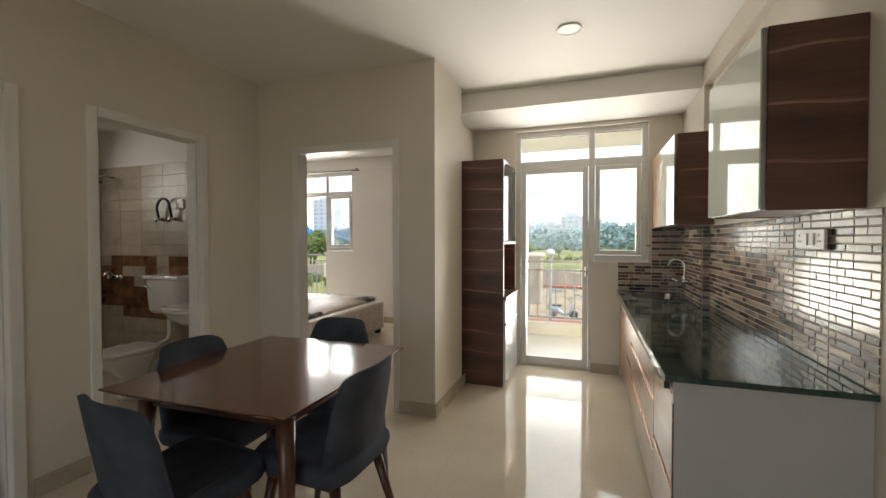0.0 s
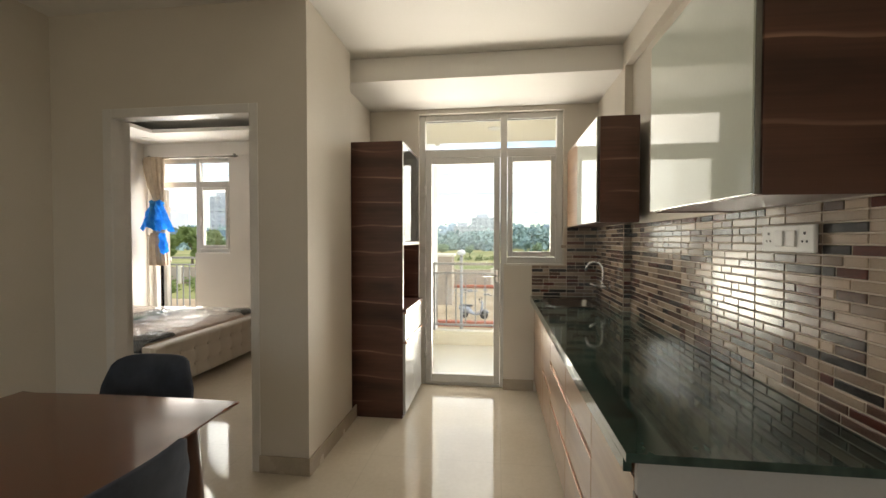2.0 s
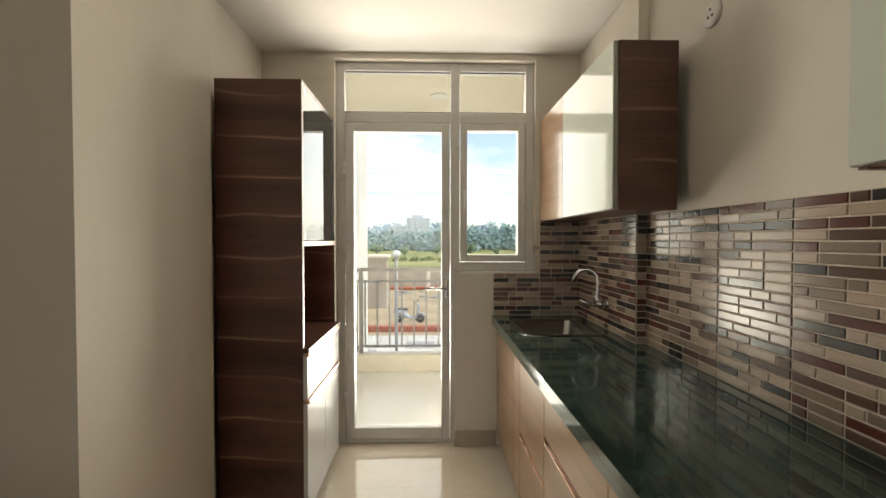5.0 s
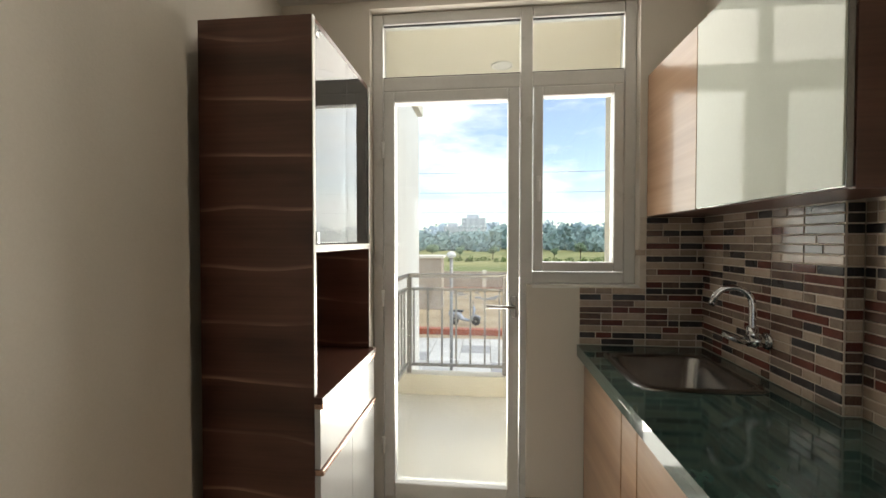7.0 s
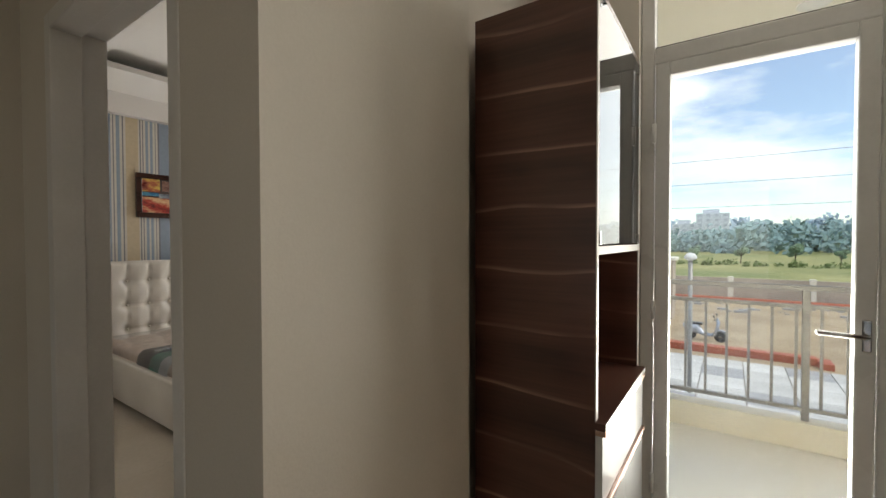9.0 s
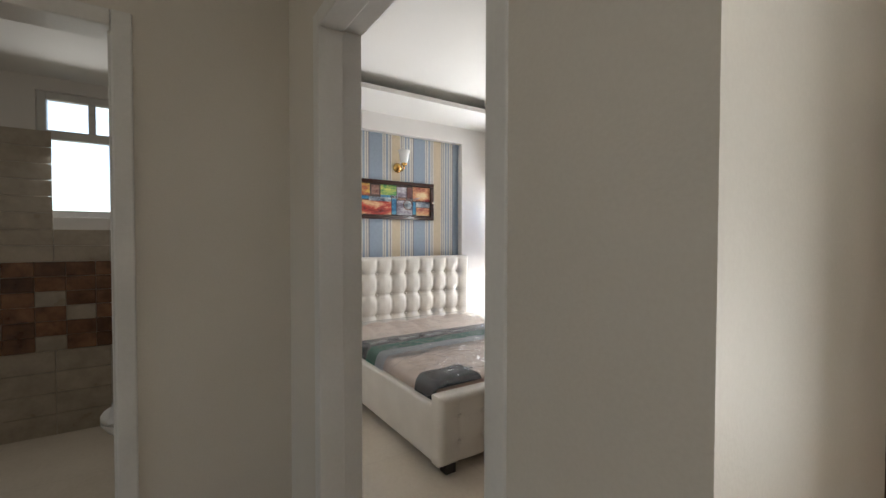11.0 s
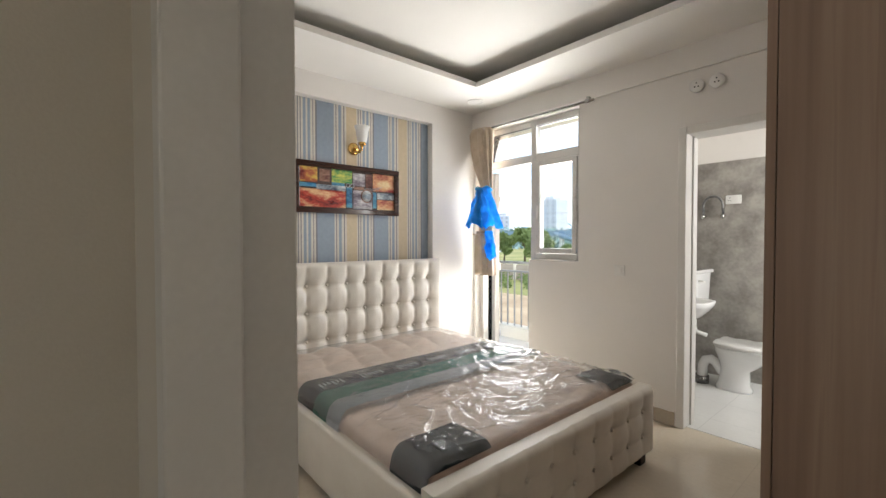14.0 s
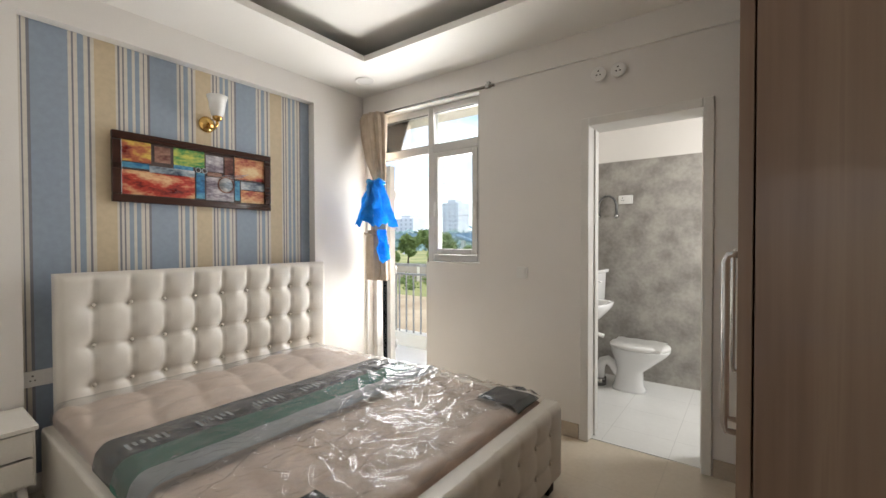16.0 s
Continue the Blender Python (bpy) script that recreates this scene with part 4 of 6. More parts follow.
def drape(x0, x1, y0, y1, lift, n=60, m=10, over=True, skew=0.0):
    """A thin sheet that lies on the mattress and turns down over its long side."""
    b = bmesh.new()
    g = []
    ys = [y0 + (y1 - y0) * j / n for j in range(n + 1)]
    for j, y in enumerate(ys):
        line = []
        for i in range(m + 1):
            x = x0 + (x1 - x0) * i / m + skew * (y - y0)
            line.append(b.verts.new((x, y, top_height(x, y) + lift + 0.003 * noise.noise((x * 9, y * 9, 3)))))
        g.append(line)
    if over:
        side = [b.verts.new((v.co.x, v.co.y - 0.005 - lift, 0.42)) for v in g[0]]
        side2 = [b.verts.new((v.co.x, v.co.y - 0.003 - lift, 0.36)) for v in g[0]]
        g = [side2, side] + g
    for p, q in zip(g, g[1:]):
        for i in range(len(p) - 1):
            b.faces.new((p[i], p[i + 1], q[i + 1], q[i])).smooth = True
    bmesh.ops.solidify(b, geom=b.faces[:], thickness=0.0012)
    return b


band = part("printed_band", drape(-4.16, -3.72, MY0, MY1, 0.006), M_FILMBAND, mattress, "dark printed plastic band")
part("green_stripe", drape(-3.93, -3.74, MY0, MY1, 0.009, 60, 6), M_GREEN, band, "green stripe")
part("white_stripe", drape(-3.76, -3.62, MY0, MY1, 0.012, 60, 6), M_WHITEFILM, band, "white stripe")
for k in range(6):
    yb = MY0 + 0.06 + k * 0.27
    for n in range(6):
        hgt = (0.07, 0.045, 0.045, 0.07, 0.045, 0.065)[n]
        part("lettering_bar", drape(-4.04 + 0.0, -4.04 + hgt, yb + n * 0.027, yb + n * 0.027 + 0.013, 0.013, 2, 3, False), M_WHITEFILM, band)
for y0, y1 in ((MY0, MY0 + 0.34), (MY1 - 0.26, MY1)):
    part("corner_patch", drape(-3.17, MX1 - 0.004, y0, y1, 0.007, 24, 10, y0 == MY0), M_FILMBAND, mattress, "dark printed corner patch")


def film_mat():
    """Clear crinkled plastic: mostly clear, with sharp broken highlights."""
    m = glass_mat("clear_plastic_film", (0.96, 0.97, 0.97), 0.01, 1.35)
    nt = m.node_tree
    gl = [n for n in nt.nodes if n.type == "BSDF_GLOSSY"][0]
    gl.inputs["Roughness"].default_value = 0.06
    haze = nt.nodes.new("ShaderNodeBsdfDiffuse")
    haze.inputs["Color"].default_value = (0.80, 0.82, 0.84, 1)
    both = nt.nodes.new("ShaderNodeMixShader")
    both.inputs["Fac"].default_value = 0.10
    out = [n for n in nt.nodes if n.type == "OUTPUT_MATERIAL"][0]
    nt.links.new(out.inputs["Surface"].links[0].from_socket, both.inputs[1])
    nt.links.new(haze.outputs[0], both.inputs[2])
    nt.links.new(both.outputs[0], out.inputs["Surface"])
    tc = nt.nodes.new("ShaderNodeTexCoord")
    no = nt.nodes.new("ShaderNodeTexNoise")
    no.inputs["Scale"].default_value, no.inputs["Detail"].default_value = 17, 3
    no.inputs["Distortion"].default_value = 1.2
    bp = nt.nodes.new("ShaderNodeBump")
    bp.inputs["Strength"].default_value, bp.inputs["Distance"].default_value = 0.5, 0.012
    nt.links.new(tc.outputs["Object"], no.inputs["Vector"])
    nt.links.new(no.outputs["Fac"], bp.inputs["Height"])
    nt.links.new(bp.outputs["Normal"], gl.inputs["Normal"])
    return m


bm = bmesh.new()
NX, NY = 250, 220
grid = []
for j in range(NY + 1):
    y = MY0 - 0.006 + (MY1 - MY0 + 0.012) * j / NY
    line = []
    for i in range(NX + 1):
        x = MX0 + 0.02 + (MX1 - MX0 - 0.016) * i / NX
        wx, wy = x + 0.06 * noise.noise((x * 4, y * 4, 2.0)), y + 0.06 * noise.noise((x * 4, y * 4, 7.0))
        n1 = noise.noise((wx * 5 + wy * 2, wy * 6, 1.0))
        ridge = (1 - abs(noise.noise((wx * 7 + wy * 4, wy * 4 - wx * 2, 9.0)))) ** 9
        crease = (1 - abs(noise.noise((wx * 16 - wy * 9, wy * 13 + wx * 5, 4.0)))) ** 7
        fade = 0.35 + 0.65 * min(1.0, max(0.0, (x - MX0 - 0.75) / 0.4))
        line.append(bm.verts.new((x, y, top_height(min(x, MX1), min(max(y, MY0), MY1)) + 0.017 + fade * (0.006 * n1 + 0.016 * ridge + 0.010 * crease))))
    grid.append(line)
side = []
for depth, out in ((0.03, 0.004), (0.06, 0.008), (0.085, 0.006)):
    side.append([bm.verts.new((v.co.x, v.co.y - out - 0.006 * noise.noise((v.co.x * 14, depth * 20, 3.0)), MTOP - depth - 0.006 * noise.noise((v.co.x * 9, 1.0, depth)))) for v in grid[0]])
grid = side[::-1] + grid
for p, q in zip(grid, grid[1:]):
    for i in range(NX):
        bm.faces.new((p[i], p[i + 1], q[i + 1], q[i])).smooth = True
film = tagged(obj("plastic_wrap", bm, film_mat()), "clear crinkled plastic wrap lying over the mattress", "plastic wrap")
film.visible_shadow = False

# nightstand
M_NIGHT = ramp_mat("cream_white_lacquer", (0.70, 0.67, 0.60), (0.77, 0.74, 0.68), 0.25, scale=3, bump=0.01)
ns = thing("nightstand", "small cream-white two-drawer nightstand on splayed legs", "nightstand")
NX0, NX1, NY0, NY1 = -4.972, -4.62, 3.24, 3.70
part("body", boxes([(NX0, NX1 - 0.02, NY0, NY0 + 0.018, 0.22, 0.48), (NX0, NX1 - 0.02, NY1 - 0.018, NY1, 0.22, 0.48), (NX0, NX1 - 0.02, NY0 + 0.018, NY1 - 0.018, 0.22, 0.24), (NX0, NX0 + 0.012, NY0 + 0.018, NY1 - 0.018, 0.24, 0.48)]), M_NIGHT, ns)
part("top", bm_box(NX0, NX1 + 0.008, NY0 - 0.008, NY1 + 0.008, 0.48, 0.50, 0.003), M_NIGHT, ns)
for z0, z1 in ((0.238, 0.352), (0.362, 0.474)):
    d = part("drawer", bm_box(NX1 - 0.02, NX1, NY0 + 0.01, NY1 - 0.01, z0, z1, 0.003), M_NIGHT, ns)
    part("knob", bm_lathe([(0.004, 0), (0.004, 0.006), (0.006, 0.01), (0.001, 0.012)], 12, m=pose(NX1, (NY0 + NY1) / 2, (z0 + z1) / 2, 0, 90, 0)), M_BLACK, d)
for sx, x in ((-1, NX0 + 0.05), (1, NX1 - 0.05)):
    for sy, y in ((-1, NY0 + 0.05), (1, NY1 - 0.05)):
        part("leg", bm_tube([(x, y, 0.222), (x + sx * 0.03 * (sx > 0), y + sy * 0.035, 0.0)], 0.015, 12, radii=[0.02, 0.011]), M_NIGHT, ns)

# picture: colour fields, each a thin raised block of paint
pic = thing("picture", "abstract colour-block painting in a dark brown frame", "painting")
PY0, PY1, PZ0, PZ1 = 4.107, 5.117, 1.574, 2.0
M_FRAME = wood_mat("dark_frame_wood", ((0.3, (0.022, 0.008, 0.006)), (0.6, (0.040, 0.015, 0.010)), (0.85, (0.06, 0.024, 0.016))), 1, 0.25, 0.4, 14.0)
for r in ((PY0, PY1, PZ1 - 0.05, PZ1), (PY0, PY1, PZ0, PZ0 + 0.05), (PY0, PY0 + 0.05, PZ0 + 0.05, PZ1 - 0.05), (PY1 - 0.05, PY1, PZ0 + 0.05, PZ1 - 0.05)):
    part("frame", bm_box(-5.062, -5.032, *r, 0.006), M_FRAME, pic)
part("canvas", bm_box(-5.062, -5.05, PY0 + 0.05, PY1 - 0.05, PZ0 + 0.05, PZ1 - 0.05), ramp_mat("dark_paint", (0.03, 0.02, 0.02), (0.10, 0.07, 0.06), 0.4, scale=9), pic)
PAINT = {"red": ((0.10, 0.008, 0.010), (0.46, 0.05, 0.03), (0.72, 0.48, 0.26)), "yellow": ((0.16, 0.02, 0.02), (0.45, 0.14, 0.06), (0.75, 0.60, 0.12)), "green": ((0.01, 0.10, 0.04), (0.06, 0.28, 0.08), (0.62, 0.60, 0.12)), "blue": ((0.01, 0.04, 0.10), (0.03, 0.16, 0.32), (0.12, 0.36, 0.50)),
         "grey": ((0.05, 0.035, 0.06), (0.20, 0.17, 0.21), (0.62, 0.60, 0.62)), "pink": ((0.30, 0.04, 0.04), (0.60, 0.28, 0.14), (0.75, 0.60, 0.34)), "brown": ((0.03, 0.01, 0.012), (0.13, 0.045, 0.035), (0.34, 0.20, 0.15)), "sky": ((0.06, 0.08, 0.12), (0.28, 0.33, 0.37), (0.66, 0.68, 0.68))}


def paint_mat(name, three):
    """Thick brushed oil paint: three colours dragged into one another along the stroke."""
    m = ramp_mat(name, three[0], three[2], 0.3, scale=7, fine=38, bump=0.35, stretch=(1, 0.9, 2.0))
    rp = [n for n in m.node_tree.nodes if n.type == "VALTORGB"][0]
    rp.color_ramp.elements[0].position, rp.color_ramp.elements[1].position = 0.50, 0.86
    e = rp.color_ramp.elements.new(0.66)
    e.color = (*three[1], 1)
    return m


PM = {k: paint_mat("paint_" + k, v) for k, v in PAINT.items()}
W, H, Y, Z = PY1 - PY0 - 0.10, PZ1 - PZ0 - 0.10, PY0 + 0.05, PZ0 + 0.05
for u0, u1, v0, v1, k in ((0.0, 0.17, 0.62, 1.0, "yellow"), (0.19, 0.29, 0.66, 0.97, "brown"), (0.31, 0.52, 0.66, 1.0, "green"), (0.53, 0.66, 0.62, 0.96, "grey"), (0.67, 0.74, 0.50, 0.97, "brown"), (0.75, 1.0, 0.52, 1.0, "pink"),
                       (0.0, 0.16, 0.50, 0.60, "blue"), (0.16, 0.45, 0.44, 0.58, "sky"), (0.31, 0.44, 0.58, 0.66, "blue"), (0.0, 0.45, 0.0, 0.46, "red"), (0.46, 0.52, 0.02, 0.56, "blue"), (0.53, 0.74, 0.0, 0.50, "grey"),
                       (0.75, 0.79, 0.04, 0.48, "blue"), (0.80, 1.0, 0.30, 0.48, "sky"), (0.80, 1.0, 0.0, 0.28, "pink"), (0.54, 0.65, 0.52, 0.60, "brown")):
    part("paint_field", bm_box(-5.051, -5.047, Y + u0 * W, Y + u1 * W, Z + v0 * H, Z + v1 * H, 0.001), PM[k], pic)
ring = [(-5.046, Y + 0.68 * W + 0.055 * math.cos(a), Z + 0.36 * H + 0.055 * math.sin(a)) for a in [2 * math.pi * k / 24 for k in range(25)]]
part("ring", bm_tube(ring, 0.005, 8), PM["brown"], pic, "dark painted ring")
part("disc", bm_lathe([(0.001, 0.0), (0.05, 0.0), (0.05, 0.002), (0.001, 0.002)], 24, m=pose(-5.0475, Y + 0.68 * W, Z + 0.36 * H, 0, 90, 0)), PM["sky"], pic, "pale painted disc")
for k in (0, 1):
    small_ring = [(-5.046, Y + (0.475 + 0.045 * k) * W + 0.016 * math.cos(a), Z + 0.61 * H + 0.016 * math.sin(a)) for a in [2 * math.pi * n / 16 for n in range(17)]]
    part("ring", bm_tube(small_ring, 0.003, 6), PM["sky"], pic)
for k in range(3):
    part("scratch", bm_tube([(-5.0465, Y + (0.62 + 0.02 * k + 0.05 * n) * W, Z + (0.50 + 0.035 * k + 0.02 * n * n / 4) * H) for n in range(5)], 0.0018, 5), PM["sky"], pic)

# wall lamp
M_BRASS = ramp_mat("polished_brass", (0.60, 0.36, 0.10), (0.75, 0.50, 0.18), 0.15, 1.0, scale=6, bump=0.0)
M_SHADE = ramp_mat("frosted_glass", (0.78, 0.78, 0.76), (0.86, 0.86, 0.84), 0.35, scale=6, bump=0.0)
lamp = thing("wall_lamp", "brass wall lamp with a frosted tulip shade, unlit", "lamp")
LY, LZ = 4.655, 2.15
part("wall_plate", bm_lathe([(0.055, 0), (0.055, 0.008), (0.035, 0.02), (0.012, 0.03)], 24, m=pose(-5.063, LY, LZ, 0, 90, 0)), M_BRASS, lamp)
part("arm", bm_tube([(-5.04, LY, LZ), (-5.01, LY, LZ - 0.035), (-4.975, LY + 0.01, LZ - 0.04), (-4.945, LY + 0.015, LZ - 0.015), (-4.94, LY + 0.015, LZ + 0.02)], 0.009, 12), M_BRASS, lamp)
part("cup", bm_lathe([(0.010, 0), (0.028, 0.01), (0.033, 0.03), (0.026, 0.035)], 20, m=pose(-4.94, LY + 0.015, LZ + 0.005)), M_BRASS, lamp)
part("shade", bm_lathe([(0.025, 0.0), (0.040, 0.02), (0.048, 0.06), (0.052, 0.10), (0.066, 0.145), (0.061, 0.145), (0.047, 0.10), (0.042, 0.06), (0.020, 0.01)], 28, m=pose(-4.94, LY + 0.015, LZ + 0.03)), M_SHADE, lamp)

# curtain, bag and rod
M_CURT = ramp_mat("beige_satin_curtain", (0.42, 0.33, 0.24), (0.55, 0.45, 0.34), 0.5, scale=12, fine=150, bump=0.1)
M_BAG = ramp_mat("blue_plastic_bag", (0.015, 0.25, 0.66), (0.05, 0.42, 0.85), 0.25, scale=12, fine=40, bump=0.2)
rod = thing("curtain_rod", "thin steel curtain rod under the beam", "curtain rod")
part("rod", bm_tube([(-4.95, 6.01, 2.492), (-3.545, 6.01, 2.492)], 0.011, 14), M_STEEL, rod)
for x in (-4.90, -3.60):
    part("bracket", boxes([(x - 0.012, x + 0.012, 6.01, 6.0445, 2.488, 2.53), (x - 0.016, x + 0.016, 5.994, 6.02, 2.477, 2.507)], 0.003), M_STEEL, rod)


def gather(profile, folds, seed, squash=0.55):
    """Gathered cloth: a pleated ring that follows (height, half width, centre x) rows."""
    b = bmesh.new()
    rnd = random.Random(seed)
    ph = [rnd.uniform(0, 6.28) for _ in range(4)]
    n = 96
    secs = []
    for z, hw, cx in profile:
        ringp = []
        for k in range(n):
            a = 2 * math.pi * k / n
            r = 1 + 0.16 * math.sin(folds * a + ph[0] + 0.4 * math.sin(z * 5)) + 0.07 * math.sin((folds * 2 + 1) * a + ph[1] + z * 3)
            ringp.append(Vector((cx + hw * r * math.cos(a), 6.0 + hw * squash * r * math.sin(a), z)))
        secs.append(ringp)
    return bm_loft(secs, b)


curtain = thing("curtain", "beige curtain gathered and tied beside the balcony door", "curtain")
part("drop", gather([(2.50, 0.115, -4.80), (2.46, 0.135, -4.80), (2.3, 0.128, -4.79), (2.1, 0.105, -4.77), (1.95, 0.075, -4.74), (1.86, 0.055, -4.72), (1.7, 0.075, -4.74), (1.5, 0.082, -4.74), (1.42, 0.075, -4.75)], 9, 3), M_CURT, curtain)
part("tail", gather([(1.44, 0.085, -4.76), (1.36, 0.105, -4.76), (1.2, 0.115, -4.75), (1.02, 0.118, -4.745), (0.985, 0.116, -4.745)], 6, 5), M_CURT, curtain)
part("tie", bm_tube([(-4.85 + 0.1 * k / 8, 5.93 - 0.012 * math.sin(k), 1.405 + 0.008 * math.sin(k * 2.1)) for k in range(15)], 0.008, 8), M_CURT, curtain)
bag = thing("plastic_bag", "crumpled bright blue plastic bag tied round the curtain", "bag")


def rag(name, pts, seed):
    """A crumpled sheet with a torn lower edge between two rails of points."""
    b = bmesh.new()
    rnd = random.Random(seed)
    g = []
    for j in range(15):
        v = j / 14
        line = []
        for i in range(13):
            u = i / 12
            x = (pts[0] + (pts[1] - pts[0]) * u) * (1 - v) + (pts[2] + (pts[3] - pts[2]) * u) * v
            z = pts[4] * (1 - v) + (pts[5] + pts[6] * (0.5 - abs(u - 0.55)) + (rnd.uniform(-0.025, 0.025) if j == 14 else 0)) * v
            y = 5.925 - 0.03 * math.sin(u * 9 + seed) * v - 0.04 * noise.noise((u * 4, v * 4, seed)) - 0.035 * math.sin(math.pi * u)
            line.append(b.verts.new((x, y, z)))
        g.append(line)
    for p, q in zip(g, g[1:]):
        for i in range(12):
            b.faces.new((p[i], p[i + 1], q[i + 1], q[i]))
    bmesh.ops.solidify(b, geom=b.faces[:], thickness=0.002)
    part(name, b, M_BAG, bag)


rag("sheet", (-4.80, -4.64, -4.95, -4.76, 1.88, 1.47, 0.14), 2)
rag("sheet", (-4.79, -4.62, -4.70, -4.44, 1.87, 1.46, 0.10), 7)
rag("sheet", (-4.67, -4.58, -4.66, -4.50, 1.44, 1.20, -0.10), 11)
part("knot", bm_tube([(-4.80 + 0.03 * k, 5.93 - 0.03 * math.sin(k * 0.9), 1.86 + 0.012 * math.sin(k * 2)) for k in range(7)], 0.028, 10, radii=[0.012, 0.028, 0.033, 0.026, 0.034, 0.028, 0.012]), M_BAG, bag)

# wardrobe
M_ASH = wood_mat("washed_brown_laminate", ((0.30, (0.16, 0.092, 0.058)), (0.55, (0.225, 0.142, 0.093)), (0.75, (0.30, 0.205, 0.14)), (0.88, (0.19, 0.115, 0.076))), 2, 0.4, 0.15, 10.0)
M_DARKEDGE = ramp_mat("dark_laminate_edge", (0.07, 0.045, 0.035), (0.11, 0.07, 0.055), 0.5, scale=8)
ward = thing("wardrobe", "tall washed-brown laminate wardrobe with long steel handles", "wardrobe")
WY0, WY1 = 4.20, 5.98
part("side_panel", bm_box(-2.003, -1.31, WY0, WY0 + 0.02, 0.0, 2.68, 0.001), M_ASH, ward)
part("side_panel", bm_box(-2.003, -1.31, WY1 - 0.02, WY1, 0.0, 2.68, 0.001), M_ASH, ward)
part("carcass", bm_box(-1.99, -1.31, WY0 + 0.02, WY1 - 0.02, 0.0, 2.678), M_DARKEDGE, ward)
for k in range(3):
    y0, y1 = WY0 + 0.004 + k * 0.59, WY0 + k * 0.59 + 0.59
    d = part("door", bm_box(-2.028, -2.006, y0, y1 - 0.002, 0.08, 2.67, 0.001), M_ASH, ward)
    yh = y1 - 0.05 if k == 0 else y0 + 0.05
    part("handle", bm_tube([(-2.028, yh, 0.78), (-2.062, yh, 0.78), (-2.068, yh, 0.80), (-2.068, yh, 1.27), (-2.062, yh, 1.29), (-2.028, yh, 1.29)], 0.009, 12), M_CHROME, d, "long steel bow handle")

# ---- ensuite ----
M_CEMENT = ramp_mat("grey_cement_tile", (0.22, 0.205, 0.185), (0.41, 0.385, 0.35), 0.35, scale=6.5, fine=34, bump=0.03)
structure("wall_ensuite_north", boxes([(-3.60, -1.2, 7.60, 7.75, 2.11, 2.9)]), M_BEDWALL, "white painted wall above the tiles", "wall")
structure("wall_ensuite_tiled", boxes([(-3.60, -1.2, 7.594, 7.75, 0, 2.11), (-3.60, -3.30, 6.27, 7.594, 0, 2.11), (-1.34, -1.3, 6.28, 6.75, 0, 2.11), (-1.34, -1.3, 7.25, 7.59, 0, 2.11), (-1.34, -1.3, 6.75, 7.25, 0, 1.2)]), M_CEMENT, "grey cement-look wall tiles", "wall")
structure("wall_ensuite_upper", boxes([(-3.60, -3.30, 6.27, 7.60, 2.11, 2.9), (-1.34, -1.3, 6.28, 7.59, 2.2, 2.9)]), M_BEDWALL, "white painted wall above the tiles", "wall")
structure("floor_ensuite", boxes([(-3.6, -1.2, 6.12, 7.75, -0.14, 0.004)]), M_BATHFLOOR, "white matt bathroom floor tiles", "floor")
structure("ceiling_ensuite", boxes([(-3.6, -1.2, 6.27, 7.75, 2.44, 2.5)]), M_CEIL, "white panel ceiling with thin joints", "ceiling")


def toilet(name, m, label, cover=True):
    """A floor-standing pan that faces local +y, with its seat and trap."""
    t = thing(name, label, "toilet", m)
    b = bmesh.new()
    bm_loft([oval(0, y, z, rx, ry, 28, 2.4) for z, rx, ry, y in ((0.0, 0.10, 0.14, -0.02), (0.02, 0.10, 0.14, -0.02), (0.06, 0.085, 0.12, -0.02), (0.18, 0.085, 0.11, -0.01), (0.26, 0.12, 0.165, 0.03), (0.34, 0.165, 0.225, 0.06), (0.375, 0.178, 0.24, 0.07), (0.39, 0.178, 0.24, 0.07))], b)
    part("bowl", b, M_CERAMIC, t)
    b = bmesh.new()
    bm_loft([oval(0, 0.065, z, 0.185 * s, 0.245 * s, 28, 2.3) for z, s in ((0.392, 0.98), (0.396, 1.0), (0.412, 1.0), (0.424, 0.96), (0.43, 0.80))], b)
    part("seat", b, M_PLASTIC, t)
    part("trap", bm_tube([(0, -0.07, 0.10), (0, -0.12, 0.15), (0, -0.16, 0.21), (0, -0.20, 0.235), (0, -0.245, 0.22), (0, -0.27, 0.17), (0, -0.275, 0.08), (0, -0.275, 0.0)], 0.043, 16), M_CERAMIC, t)
    part("trap_collar", bm_tube([(0, -0.28, 0.0), (0, -0.28, 0.07)], 0.062, 16), M_STEEL, t)
    if cover:
        b = bmesh.new()
        g = [[b.verts.new((x, y, 0.436 + 0.012 * noise.noise((x * 14, y * 14, 2)) - (0.02 if abs(x) > 0.13 else 0))) for x in [-0.16 + 0.032 * i for i in range(11)]] for y in [-0.14 + 0.034 * j for j in range(13)]]
        for p, q in zip(g, g[1:]):
            for i in range(10):
                b.faces.new((p[i], p[i + 1], q[i + 1], q[i])).smooth = True
        bmesh.ops.solidify(b, geom=b.faces[:], thickness=0.003)
        part("paper_cover", b, M_PLASTIC, t, "loose white protective cover")
    return t


